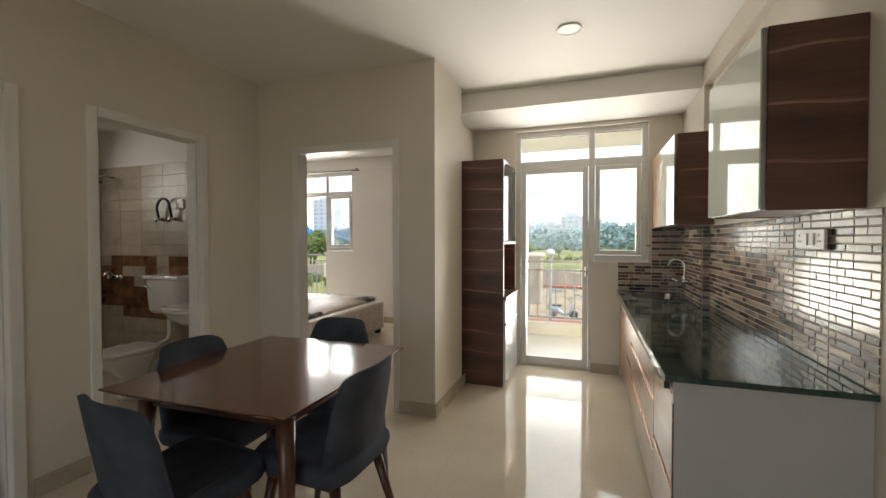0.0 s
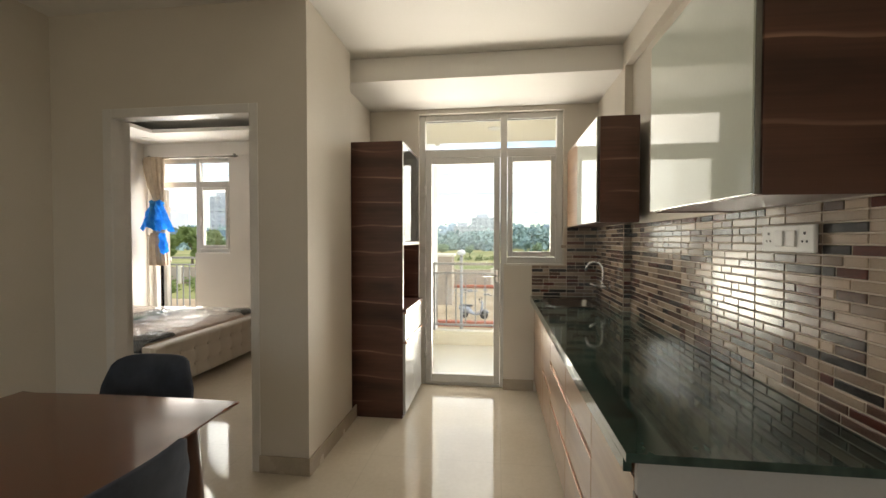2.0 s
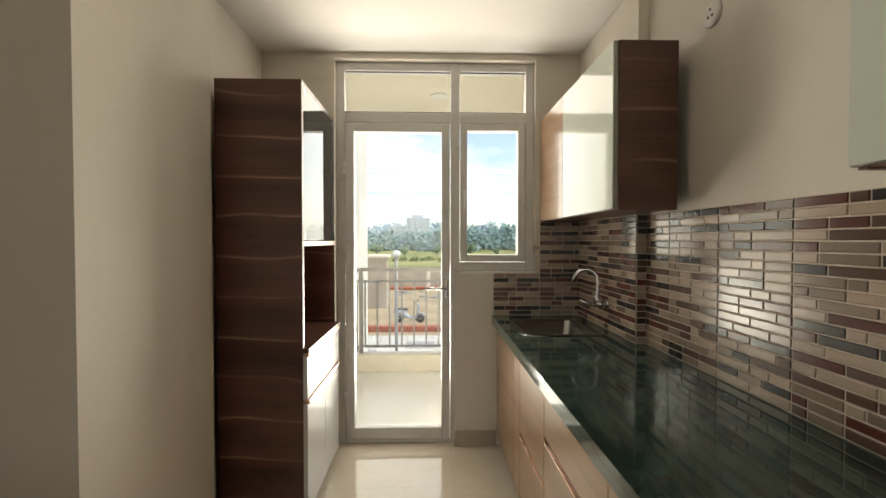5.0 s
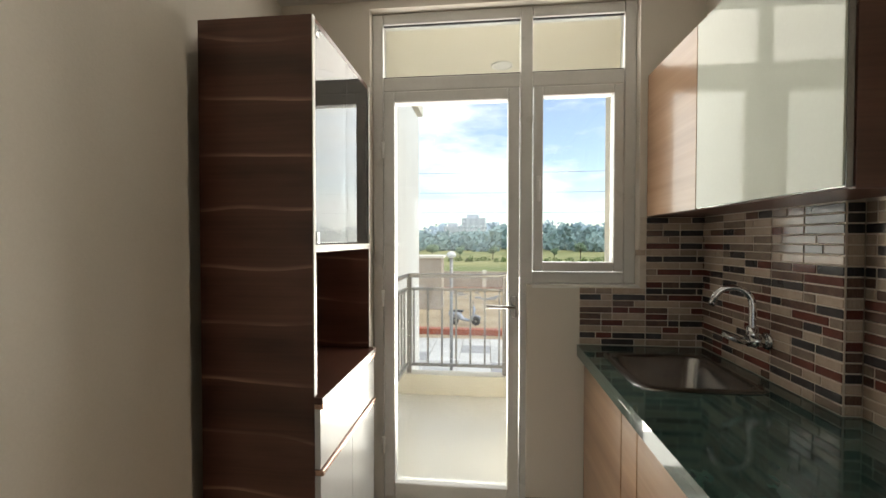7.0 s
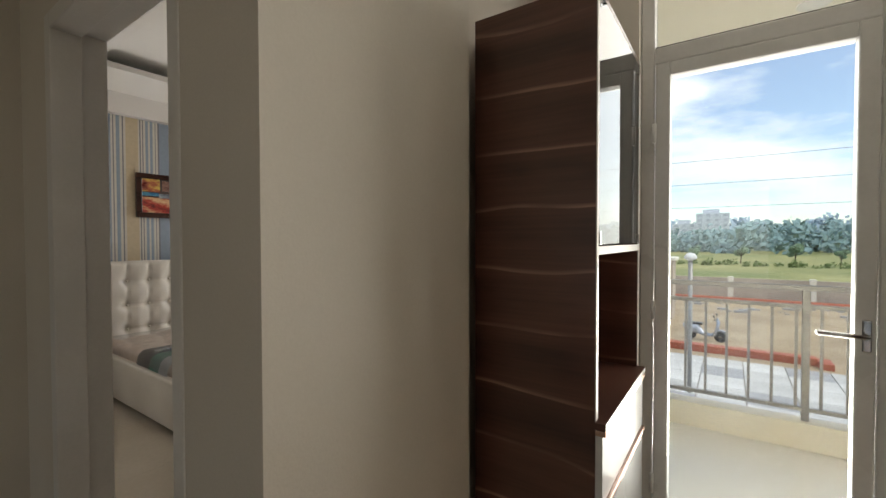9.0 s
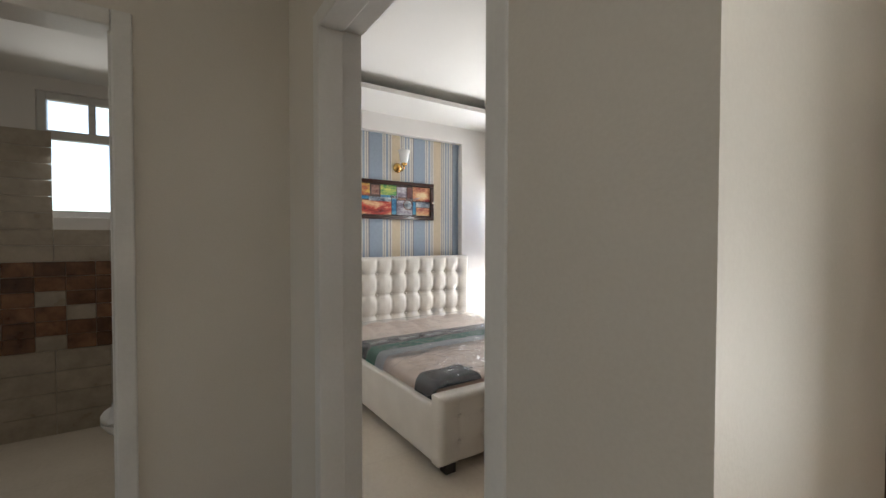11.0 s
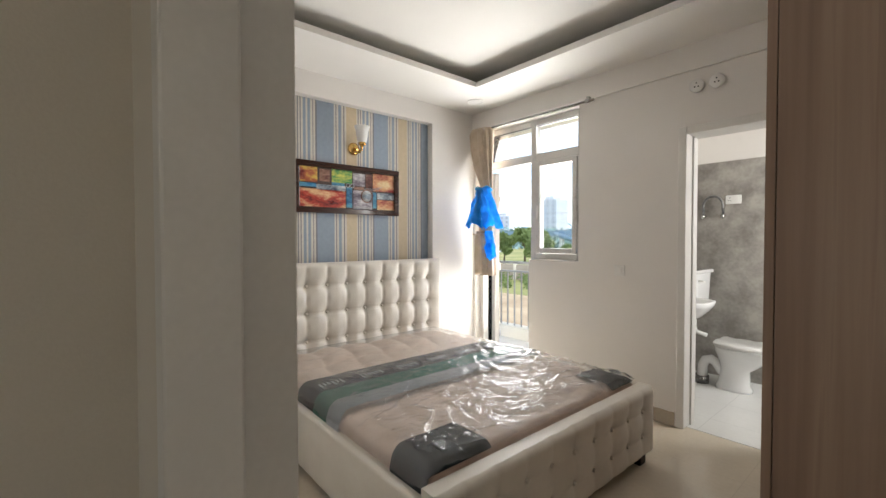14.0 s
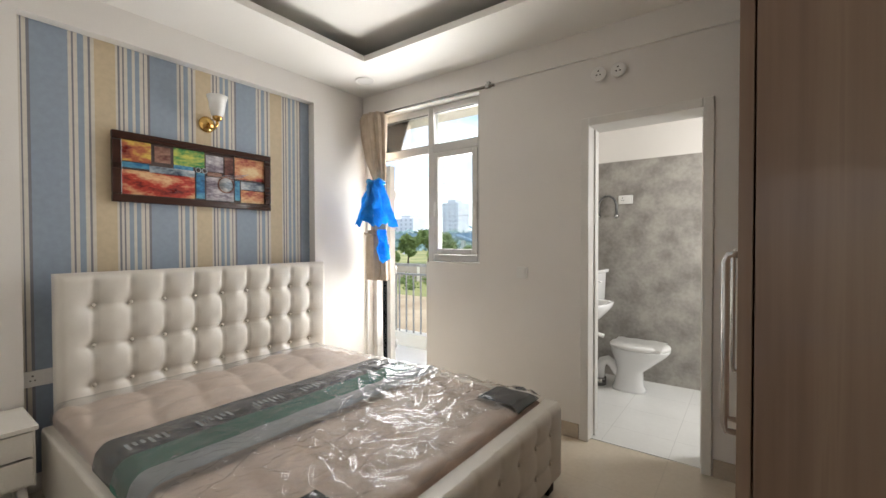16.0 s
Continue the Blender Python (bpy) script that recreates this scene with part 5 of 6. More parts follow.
def cistern(m, label):
    t = thing("cistern", label, "cistern", m)
    part("tank", bm_loft([oval(0, 0.09, z, rx, ry, 28, 7.0) for z, rx, ry in ((0.0, 0.17, 0.065), (0.03, 0.19, 0.075), (0.30, 0.21, 0.085), (0.31, 0.21, 0.085))]), M_CERAMIC, t)
    part("lid", bm_box(-0.225, 0.225, 0.0, 0.185, 0.31, 0.345, 0.01), M_CERAMIC, t)
    part("flush_lever", bm_tube([(0.16, 0.175, 0.25), (0.16, 0.20, 0.25), (0.10, 0.205, 0.24)], 0.008, 8), M_PLASTIC, t)
    part("flush_pipe", bm_tube([(0, 0.09, 0.0), (0, 0.09, -0.20), (0, 0.11, -0.25), (0, 0.20, -0.27)], 0.02, 12), M_PLASTIC, t)
    return t


def basin(m, label):
    t = thing("wash_basin", label, "basin", m)
    part("bowl", bm_loft([oval(0, 0.2, z, rx, ry, 28, 2.6) for z, rx, ry in ((-0.17, 0.05, 0.05), (-0.13, 0.14, 0.11), (-0.05, 0.215, 0.18), (0.0, 0.235, 0.2), (0.0, 0.20, 0.165), (-0.05, 0.17, 0.14), (-0.11, 0.06, 0.05))]), M_CERAMIC, t)
    part("back", bm_box(-0.2, 0.2, 0.0, 0.06, -0.1, 0.03, 0.01), M_CERAMIC, t)
    part("waste_pipe", bm_tube([(0, 0.2, -0.17), (0, 0.2, -0.30), (0, 0.12, -0.34), (0, 0.0, -0.34)], 0.018, 10), M_PLASTIC, t)
    return t


def hose(m, label, metal):
    """A looped supply hose between two wall valves; the wall is the local xz plane."""
    t = thing("supply_hose", label, "hose", m)
    part("loop", bm_tube([(-0.085, -0.03, 0)] + [(-0.085 * math.cos(a), -0.05, 0.09 + 0.10 * math.sin(a)) for a in [math.pi * k / 14 for k in range(15)]] + [(0.085, -0.03, 0)], 0.012, 10), metal, t)
    for x in (-0.085, 0.085):
        part("valve", bm_tube([(x, 0.0, 0.0), (x, -0.04, 0.0), (x, -0.06, -0.02)], 0.016, 12), M_CHROME, t)
    return t


toilet("toilet", pose(-2.855, 7.26, 0.004, 0, 0, -90), "white ceramic toilet with a loose paper cover")
cistern(pose(-3.30, 7.28, 0.72, 0, 0, -90), "white ceramic wall cistern beside the toilet")
basin(pose(-3.30, 6.78, 0.83, 0, 0, -90), "small white ceramic wall basin")
M_HOSE = ramp_mat("grey_braided_hose", (0.12, 0.12, 0.12), (0.25, 0.25, 0.25), 0.35, 0.6, scale=60, bump=0.1)
hose(pose(-3.145, 7.594, 1.585), "looped grey braided water hose on two valves", M_HOSE)
wall_socket("wall_socket", pose(-2.985, 7.594, 1.735), "white socket plate on grey cement tiles", 0.13, 1, 1)

# ---- toilet off the dining room ----
M_BTILE = ramp_mat("beige_wall_tile", (0.34, 0.29, 0.22), (0.46, 0.40, 0.32), 0.3, scale=7, fine=40, bump=0.04, per_object=0.10)
M_BROWNTILE = ramp_mat("mottled_brown_tile", (0.085, 0.035, 0.016), (0.26, 0.13, 0.065), 0.3, scale=9, fine=40, bump=0.04, per_object=0.35)
structure("wall_toilet", boxes([(-4.9, -2.85, 2.905, 2.929, 0, 2.7), (-4.9, -4.76, 0.95, 1.77, 0, 2.7), (-4.9, -4.76, 2.37, 2.905, 0, 2.7), (-4.9, -4.76, 1.77, 2.37, 0, 1.5), (-4.9, -4.76, 1.77, 2.37, 2.36, 2.7), (-4.76, -2.85, 0.85, 0.95, 0, 2.7)]), M_BEDWALL, "white plaster walls of the toilet", "wall")
structure("ceiling_toilet", boxes([(-4.76, -2.85, 0.95, 2.905, 2.45, 2.5)]), M_CEIL, "white panel ceiling in the toilet", "ceiling")
tw = tagged(new("window_3"), "small white plastic toilet window with a top light", "window", kind="structure")
for r in ((1.77, 1.82, 1.5, 2.36), (2.32, 2.37, 1.5, 2.36), (1.82, 2.32, 1.5, 1.55), (1.82, 2.32, 2.31, 2.36), (1.82, 2.32, 2.04, 2.10), (2.04, 2.08, 2.10, 2.31)):
    part("window_frame", bm_box(-4.84, -4.78, r[0], r[1], r[2], r[3], 0.005), M_UPVC, tw)
for z0, z1 in ((1.55, 2.04), (2.10, 2.31)):
    p = part("pane", bm_box(-4.813, -4.807, 1.82, 2.32, z0, z1), M_GLASS, tw)
    p.visible_shadow = False
cistern(pose(-3.66, 2.885, 0.68, 0, 0, 180), "white ceramic wall cistern on brown tiles")
toilet("toilet", pose(-3.72, 2.50, 0.0, 0, 0, 180), "white ceramic toilet with a loose paper cover")
basin(pose(-3.26, 2.885, 0.78, 0, 0, 180), "small white ceramic corner basin")
hose(pose(-3.775, 2.888, 1.55), "looped dark water hose on two chrome valves", M_BLACK)
wall_socket("wall_socket", pose(-3.62, 2.888, 1.69), "white socket plate on beige tiles", 0.09, 1, 0)
sh = thing("bath_shower", "dark chrome shower head on a bent arm", "shower")
part("arm", bm_tube([(-4.53, 2.888, 1.98), (-4.53, 2.80, 1.99), (-4.55, 2.74, 1.95)], 0.011, 10), M_CHROME, sh)
part("rose", bm_lathe([(0.015, 0), (0.045, -0.03), (0.045, -0.045), (0.001, -0.047)], 20, m=pose(-4.55, 2.735, 1.945, 20, 0, 0)), M_STEEL, sh)
mx = thing("shower_mixer", "chrome wall mixer with cross handles", "mixer")
part("body", bm_tube([(-4.57, 2.86, 0.98), (-4.40, 2.86, 0.98)], 0.02, 12), M_CHROME, mx)
for x in (-4.58, -4.39):
    part("handle", bm_lathe([(0.03, 0), (0.03, 0.02), (0.012, 0.03)], 12, m=pose(x, 2.86, 0.98, 90, 0, 0)), M_CHROME, mx)
part("spout", bm_tube([(-4.485, 2.86, 0.98), (-4.485, 2.80, 1.04), (-4.485, 2.74, 1.0)], 0.012, 10), M_CHROME, mx)

# ---- balconies ----
M_EXT = ramp_mat("cream_exterior_paint", (0.76, 0.70, 0.57), (0.83, 0.78, 0.67), 0.7, scale=1.5, fine=120, bump=0.1)
M_EXTWHITE = ramp_mat("white_exterior_paint", (0.72, 0.71, 0.68), (0.80, 0.79, 0.76), 0.7, scale=1.5, fine=120, bump=0.1)
M_RAIL = ramp_mat("grey_painted_steel", (0.26, 0.25, 0.24), (0.36, 0.35, 0.33), 0.45, 0.2, scale=12, bump=0.03)
structure("floor_balcony", boxes([(-1.19, 1.6, 4.64, 6.14, -0.16, -0.006)]), M_BALCFLOOR, "pale tiled balcony floor", "floor")
structure("balcony_kerb", boxes([(-1.03, 1.6, 6.0, 6.14, -0.006, 0.17)], 0.006), M_EXT, "low cream kerb along the balcony edge", "kerb")
structure("ceiling_balcony", boxes([(-1.3, 1.6, 4.642, 6.2, 2.62, 2.8)]), M_EXT, "cream painted balcony ceiling", "ceiling")
structure("wall_balcony_east", boxes([(0.87, 1.6, 5.92, 6.2, 0.172, 2.618), (1.45, 1.6, 4.65, 5.92, 0, 2.618), (1.05, 1.45, 4.645, 4.70, 0, 2.618)]), M_EXT, "cream painted balcony side wall and column", "wall")
structure("wall_balcony_west", boxes([(-1.19, -1.03, 6.28, 7.75, -3.2, 2.9), (-1.19, -1.02, 6.20, 6.28, -3.2, 2.9), (-1.19, -1.08, 4.65, 6.2, 0, 2.62)]), M_EXTWHITE, "white rendered outer wall beside the balcony", "wall")
structure("slab_upper_storey", boxes([(-5.3, 4, -4.2, 6.2, 2.98, 3.1), (-6.2, -1.0, 6.2, 7.9, 2.98, 3.1)]), M_EXT, "cream concrete slab of the storey above", "slab")
downlight(-0.05, 5.5, 2.62, "round white balcony ceiling light, unlit")


def railing(name, y, x0, x1, z_low, label, posts):
    """Balcony railing along x: two top rails, a bottom rail, posts and thin bars."""
    t = thing(name, label, "railing")
    for z, r in ((1.035, 0.022), (0.915, 0.016), (z_low, 0.016)):
        part("rail", bm_box(x0, x1, y - r, y + r, z - r * 0.8, z + r * 0.8, 0.004), M_RAIL, t)
    for x in posts:
        part("post", bm_box(x - 0.02, x + 0.02, y - 0.019, y + 0.019, 0.16, 1.018, 0.003), M_RAIL, t)
    n = int((x1 - x0) / 0.125)
    me = None
    for k in range(n):
        x = x0 + 0.06 + k * (x1 - x0 - 0.1) / n
        if min(abs(x - p) for p in posts) < 0.035:
            continue
        if me is None:
            o = part("bar", bm_box(-0.008, 0.008, -0.008, 0.008, z_low, 0.905), M_RAIL, t)
            me = o.data
        else:
            o = new("bar", me)
            o.parent = t
        o.location = (x, y, 0)
    return t


railing("balcony_railing", 6.06, -0.86, 0.87, 0.245, "grey painted steel balcony railing on a cream kerb", (-0.84, 0.0, 0.85))
t = thing("side_railing", "short grey steel railing return beside the white wall", "railing")
for z in (1.035, 0.915, 0.245):
    part("rail", bm_box(-0.875, -0.845, 5.3, 6.04, z - 0.014, z + 0.014, 0.003), M_RAIL, t)
for y in (5.32, 5.45, 5.57, 5.69, 5.81, 5.93):
    part("bar", bm_box(-0.868, -0.852, y - 0.008, y + 0.008, -0.006 if y == 5.32 else 0.245, 0.905), M_RAIL, t)
# bedroom balcony
structure("floor_bedroom_balcony", boxes([(-7.2, -3.6, 6.27, 7.45, -0.2, -0.008)]), M_BALCFLOOR, "pale tiled bedroom balcony floor", "floor")
structure("ceiling_bedroom_balcony", boxes([(-6.2, -3.6, 6.272, 7.2, 2.72, 2.95)]), M_EXT, "cream painted balcony ceiling", "ceiling")
railing("balcony_railing", 7.35, -7.0, -3.62, 0.14, "grey painted steel railing of the bedroom balcony", (-6.9, -5.8, -4.75, -3.7))
structure("balcony_kerb_bedroom", boxes([(-7.2, -3.6, 7.28, 7.45, -0.008, 0.16)], 0.006), M_EXT, "low cream kerb along the bedroom balcony", "kerb")

# ---- outdoors ----
G = -3.2
M_DIRT = ramp_mat("sandy_ground", (0.30, 0.22, 0.13), (0.46, 0.36, 0.23), 0.95, scale=0.35, fine=6, bump=0.1)
M_GRASS = ramp_mat("dry_grass_field", (0.16, 0.19, 0.05), (0.36, 0.33, 0.13), 0.95, scale=0.08, fine=2.0, bump=0.1)
M_PAVE = ramp_mat("pale_paving", (0.48, 0.46, 0.42), (0.60, 0.58, 0.54), 0.8, scale=0.9, fine=20, bump=0.05, per_object=0.12)
M_PAVED = ramp_mat("grey_paving", (0.30, 0.29, 0.28), (0.38, 0.37, 0.36), 0.8, scale=2, fine=20, bump=0.05)
M_RED = ramp_mat("red_painted_kerb", (0.30, 0.07, 0.035), (0.42, 0.12, 0.06), 0.7, scale=2, fine=30, bump=0.1)
M_LEAF = ramp_mat("leaf_green", (0.14, 0.20, 0.06), (0.24, 0.31, 0.11), 0.7, scale=0.7, fine=8, bump=0.0)
# distance haze painted into the leaf colour: paler and bluer than real foliage
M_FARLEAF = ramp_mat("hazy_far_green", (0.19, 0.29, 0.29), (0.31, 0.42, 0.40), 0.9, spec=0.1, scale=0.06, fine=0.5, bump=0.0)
M_BARK = ramp_mat("bark", (0.09, 0.065, 0.045), (0.17, 0.13, 0.09), 0.9, scale=6, bump=0.2)
# far walls and windows carry the haze in their pale bluish base colours
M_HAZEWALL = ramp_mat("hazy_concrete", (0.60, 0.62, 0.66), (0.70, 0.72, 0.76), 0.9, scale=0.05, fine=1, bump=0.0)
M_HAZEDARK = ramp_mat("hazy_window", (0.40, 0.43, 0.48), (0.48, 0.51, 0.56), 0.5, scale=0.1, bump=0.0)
structure("ground", boxes([(-2500, 2500, 41, 2500, G - 1, G + 0.02), (-2500, -34, -200, 41, G - 1, G + 0.015), (-34, -12, 30, 41, G - 1, G + 0.015), (12, 2500, -200, 41, G - 1, G + 0.015)]), M_GRASS, "dry yellow-green field reaching the horizon", "ground")
structure("yard", boxes([(-34, 12, -200, 30, G - 1, G), (-12, 12, 30, 41, G - 1, G)]), M_DIRT, "bare sandy yard before the boundary wall", "ground")
plaza = tagged(new("pavement"), "pale paved forecourt with grey slabs", "pavement", kind="structure")
slab_me, slab_dark = None, None
rnd = random.Random(4)
for j in range(10):
    for i in range(20):
        dark = (i + j * 2) % 5 == 0
        if slab_me is None:
            slab_me = part("slab", bm_box(-0.59, 0.59, -0.59, 0.59, 0, 0.05, 0.01, 1), M_PAVE, plaza)
            slab_dark = part("slab", bm_box(-0.59, 0.59, -0.59, 0.59, 0, 0.05, 0.01, 1), M_PAVED, plaza)
            slab_me.location, slab_dark.location = (-11.4, 22.0 - 1.2, G), (-11.4, 22.0 - 2.4, G)
        o = new("slab", (slab_dark if dark else slab_me).data)
        o.parent = plaza
        o.location = (-10.2 + i * 1.2, 20.8 - j * 1.2, G)
structure("kerb_red", boxes([(-12, 2.2, 22.3, 22.75, G, G + 0.28), (2.2, 2.6, 21.9, 22.75, G, G + 0.22)], 0.02), M_RED, "low red painted planter kerb", "kerb")

# boundary wall
bw = thing("boundary_wall", "beige rendered boundary wall with pale posts", "wall")
M_BWALL = ramp_mat("beige_render", (0.40, 0.33, 0.26), (0.50, 0.42, 0.34), 0.85, scale=0.6, fine=12, bump=0.1)
for k in range(24):
    x = -60 + k * 4.6
    part("panel", bm_box(x, x + 4.25, 39.9, 40.1, G, G + 1.75), M_BWALL, bw)
    part("post", bm_box(x + 4.25, x + 4.6, 39.85, 40.15, G, G + 1.85, 0.02), M_EXT, bw)
pb = tagged(obj("pipe_line", bm_tube([(-30, 39.3, G + 0.22), (-8, 39.2, G + 0.24), (22, 39.4, G + 0.22)], 0.16, 10), M_RED), "long red pipe lying by the boundary wall", "pipe")
gp = thing("gate_pillar", "beige block gate pillar with a flat cap", "pillar")
part("shaft", bm_box(-4.9, -3.1, 29.5, 31, G, 0.18, 0.02), M_BWALL, gp)
part("cap", bm_box(-5.05, -2.95, 29.35, 31.15, 0.18, 0.36, 0.03), M_EXT, gp)
lp = thing("lamp_post", "slim grey lamp post with a small round head", "street lamp")
part("pole", bm_tube([(-1.37, 16.7, G), (-1.37, 16.7, 0.75)], 0.06, 12), M_RAIL, lp)
part("head", bm_lathe([(0.05, 0), (0.16, 0.05), (0.17, 0.12), (0.10, 0.2), (0.02, 0.23)], 18, m=pose(-1.37, 16.7, 0.75)), M_EXTWHITE, lp)
rub = bmesh.new()
for k in range(90):
    x, y, s = rnd.uniform(-8, 9), rnd.uniform(34, 38.5), rnd.uniform(0.05, 0.28)
    bm_box(x - s, x + s, y - s * 0.5, y + s * 0.5, G - 0.02, G + s * 0.5, bm=rub)
tagged(obj("rubble", rub, M_PAVED), "scattered broken slabs and stones on the sand", "rubble", kind="stuff")

# scooter
M_SCOOT = ramp_mat("silver_scooter_paint", (0.34, 0.36, 0.40), (0.44, 0.46, 0.50), 0.25, 0.3, scale=4, bump=0.0)
sc = thing("scooter", "parked silver-grey scooter with a black seat", "scooter", pose(-1.35, 24.7, G, 0, 0, -8))
part("body", bm_loft([[Vector((x, y * w, z * 1.0)) for y, z in ((-1, z0), (-0.8, z1), (0, z1 + 0.05), (0.8, z1), (1, z0), (0, z0 - 0.05))] for x, w, z0, z1 in ((-0.85, 0.10, 0.55, 0.66), (-0.6, 0.17, 0.40, 0.72), (-0.25, 0.19, 0.32, 0.70), (0.0, 0.15, 0.26, 0.36), (0.25, 0.16, 0.24, 0.30), (0.36, 0.17, 0.28, 0.36))]), M_SCOOT, sc)
part("front_shield", bm_loft([[Vector((x, y * w, z)) for y in (-1, -0.5, 0.5, 1)] + [Vector((x + 0.10, y * w * 0.7, z)) for y in (1, -1)] for x, w, z in ((0.36, 0.18, 0.26), (0.44, 0.20, 0.55), (0.50, 0.17, 0.85), (0.46, 0.10, 0.98))]), M_SCOOT, sc)
part("seat", bm_box(-0.80, -0.05, -0.14, 0.14, 0.70, 0.80, 0.04, 3), M_BLACK, sc)
part("handlebar", bm_tube([(0.42, -0.33, 1.0), (0.47, -0.1, 1.0), (0.47, 0.1, 1.0), (0.42, 0.33, 1.0)], 0.02, 8), M_BLACK, sc)
part("headlight", bm_lathe([(0.02, 0), (0.09, 0.05), (0.09, 0.08), (0.01, 0.10)], 14, m=pose(0.46, 0, 0.98, 0, 80, 0)), M_SCOOT, sc)
for s in (-1, 1):
    part("mirror", bm_tube([(0.44, s * 0.26, 1.0), (0.42, s * 0.30, 1.16), (0.42, s * 0.36, 1.18)], 0.02, 8, radii=[0.008, 0.008, 0.05]), M_BLACK, sc)
for x in (-0.55, 0.62):
    w = part("wheel", bm_lathe([(0.13, -0.04), (0.22, -0.045), (0.25, 0.0), (0.22, 0.045), (0.13, 0.04)], 24, m=pose(x, 0, 0.25, 90, 0, 0)), M_BLACK, sc)
    part("rim", bm_lathe([(0.02, -0.045), (0.13, -0.03), (0.13, 0.03), (0.02, 0.045)], 18, m=pose(x, 0, 0.25, 90, 0, 0)), M_STEEL, w)
part("front_fork", bm_tube([(0.48, 0, 0.8), (0.62, 0, 0.25)], 0.035, 8), M_BLACK, sc)
part("front_mudguard", bm_tube([(0.62 + 0.28 * math.cos(a), 0, 0.25 + 0.28 * math.sin(a)) for a in (0.4, 0.9, 1.4, 1.9, 2.4)], 0.06, 8), M_SCOOT, sc)


def let_light_through(m, share):
    """Thin leaves: part of the light that falls on the far side comes through."""
    nt = m.node_tree
    b = nt.nodes["Principled BSDF"]
    tr = nt.nodes.new("ShaderNodeBsdfTranslucent")
    nt.links.new(b.inputs["Base Color"].links[0].from_socket, tr.inputs["Color"])
    mx = nt.nodes.new("ShaderNodeMixShader")
    mx.inputs["Fac"].default_value = share
    nt.links.new(b.outputs[0], mx.inputs[1])
    nt.links.new(tr.outputs[0], mx.inputs[2])
    nt.links.new(mx.outputs[0], nt.nodes["Material Output"].inputs["Surface"])


let_light_through(M_LEAF, 0.5)


def leaf_clumps(spots, seed, leaf, per):
    """Many small tilted leaf blades scattered in uneven clumps."""
    r = random.Random(seed)
    verts, faces = [], []
    for cx, cy, cz, rad in spots:
        for _ in range(per):
            d = Vector((r.gauss(0, 1), r.gauss(0, 1), r.gauss(0, 0.8))).normalized() * rad * r.uniform(0.35, 1.05)
            p = Vector((cx, cy, cz)) + d
            a = Vector((r.uniform(-1, 1), r.uniform(-1, 1), r.uniform(-1, 1))).normalized() * leaf * r.uniform(0.6, 1.3)
            b = a.orthogonal().normalized() * leaf * r.uniform(0.4, 0.8)
            n = len(verts)
            verts += [p - a, p + b, p + a, p - b]
            faces.append((n, n + 1, n + 2, n + 3))
    return verts, faces


def leafy(name, verts, faces, material, parent=None):
    me = bpy.data.meshes.new(name)
    me.from_pydata([tuple(v) for v in verts], [], faces)
    me.materials.append(material)
    o = new(name, me)
    if parent is not None:
        o.parent = parent
    return o


def tree(x, y, h, seed, label, leaf=0.28, z=G, green=None):
    r = random.Random(seed)
    t = thing("tree", label, "tree", pose(x, y, z), "yard trees")
    top = Vector((r.uniform(-0.3, 0.3), r.uniform(-0.3, 0.3), h * 0.62))
    part("trunk", bm_tube([(0, 0, 0), (0.05, 0.0, h * 0.3), tuple(top)], 0.1, 10, radii=[0.035 * h, 0.025 * h, 0.012 * h]), M_BARK, t)
    spots = []
    for k in range(7):
        a = k * 2.4 + r.uniform(-0.4, 0.4)
        tip = Vector((math.cos(a) * h * r.uniform(0.14, 0.27), math.sin(a) * h * r.uniform(0.14, 0.27), h * r.uniform(0.5, 0.92)))
        part("limb", bm_tube([(0.04, 0, h * (0.28 + 0.04 * k)), tuple(tip * 0.6 + Vector((0, 0, h * 0.18))), tuple(tip)], 0.05, 7, radii=[0.012 * h, 0.008 * h, 0.003 * h]), M_BARK, t)
        spots.append((*tip, h * r.uniform(0.12, 0.2)))
        spots.append((*(tip * 0.75 + Vector((0, 0, h * 0.22))), h * r.uniform(0.09, 0.16)))
    leafy("crown", *leaf_clumps(spots, seed, leaf * h / 5, 260), green or M_LEAF, t)
    return t


for k, (x, y, h) in enumerate(((-34, 46, 6.5), (-39, 52, 7.5), (-29.5, 47, 5.5), (-45, 60, 8), (-50, 58, 7), (-24, 44, 4.5), (-21.5, 50, 5.0), (-55, 70, 9), (-41, 44, 5.0), (-31, 57, 7))):
    tree(x, y, h * 0.78, 20 + k, "green broad-leaved tree in the grounds")
# some air haze blended into this green for trees 100 m off
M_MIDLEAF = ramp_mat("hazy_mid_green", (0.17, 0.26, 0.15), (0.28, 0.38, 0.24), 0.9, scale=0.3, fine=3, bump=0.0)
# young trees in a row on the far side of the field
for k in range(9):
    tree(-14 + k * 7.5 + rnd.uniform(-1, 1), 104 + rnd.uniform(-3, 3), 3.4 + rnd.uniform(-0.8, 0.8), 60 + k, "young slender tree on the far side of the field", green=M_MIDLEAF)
# hedge lines and far woods
spots = [(x + rnd.uniform(-1, 1), 92 + rnd.uniform(-2, 2), G + rnd.uniform(0.1, 0.6), rnd.uniform(0.5, 0.9)) for x in range(-60, 110, 1)]
tagged(leafy("hedge", *leaf_clumps(spots, 5, 0.25, 40), M_LEAF), "low green crop line across the field", "hedge", kind="stuff")
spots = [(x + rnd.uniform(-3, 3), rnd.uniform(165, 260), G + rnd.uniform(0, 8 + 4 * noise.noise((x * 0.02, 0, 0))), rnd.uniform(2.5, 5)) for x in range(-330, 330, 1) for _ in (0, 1)]
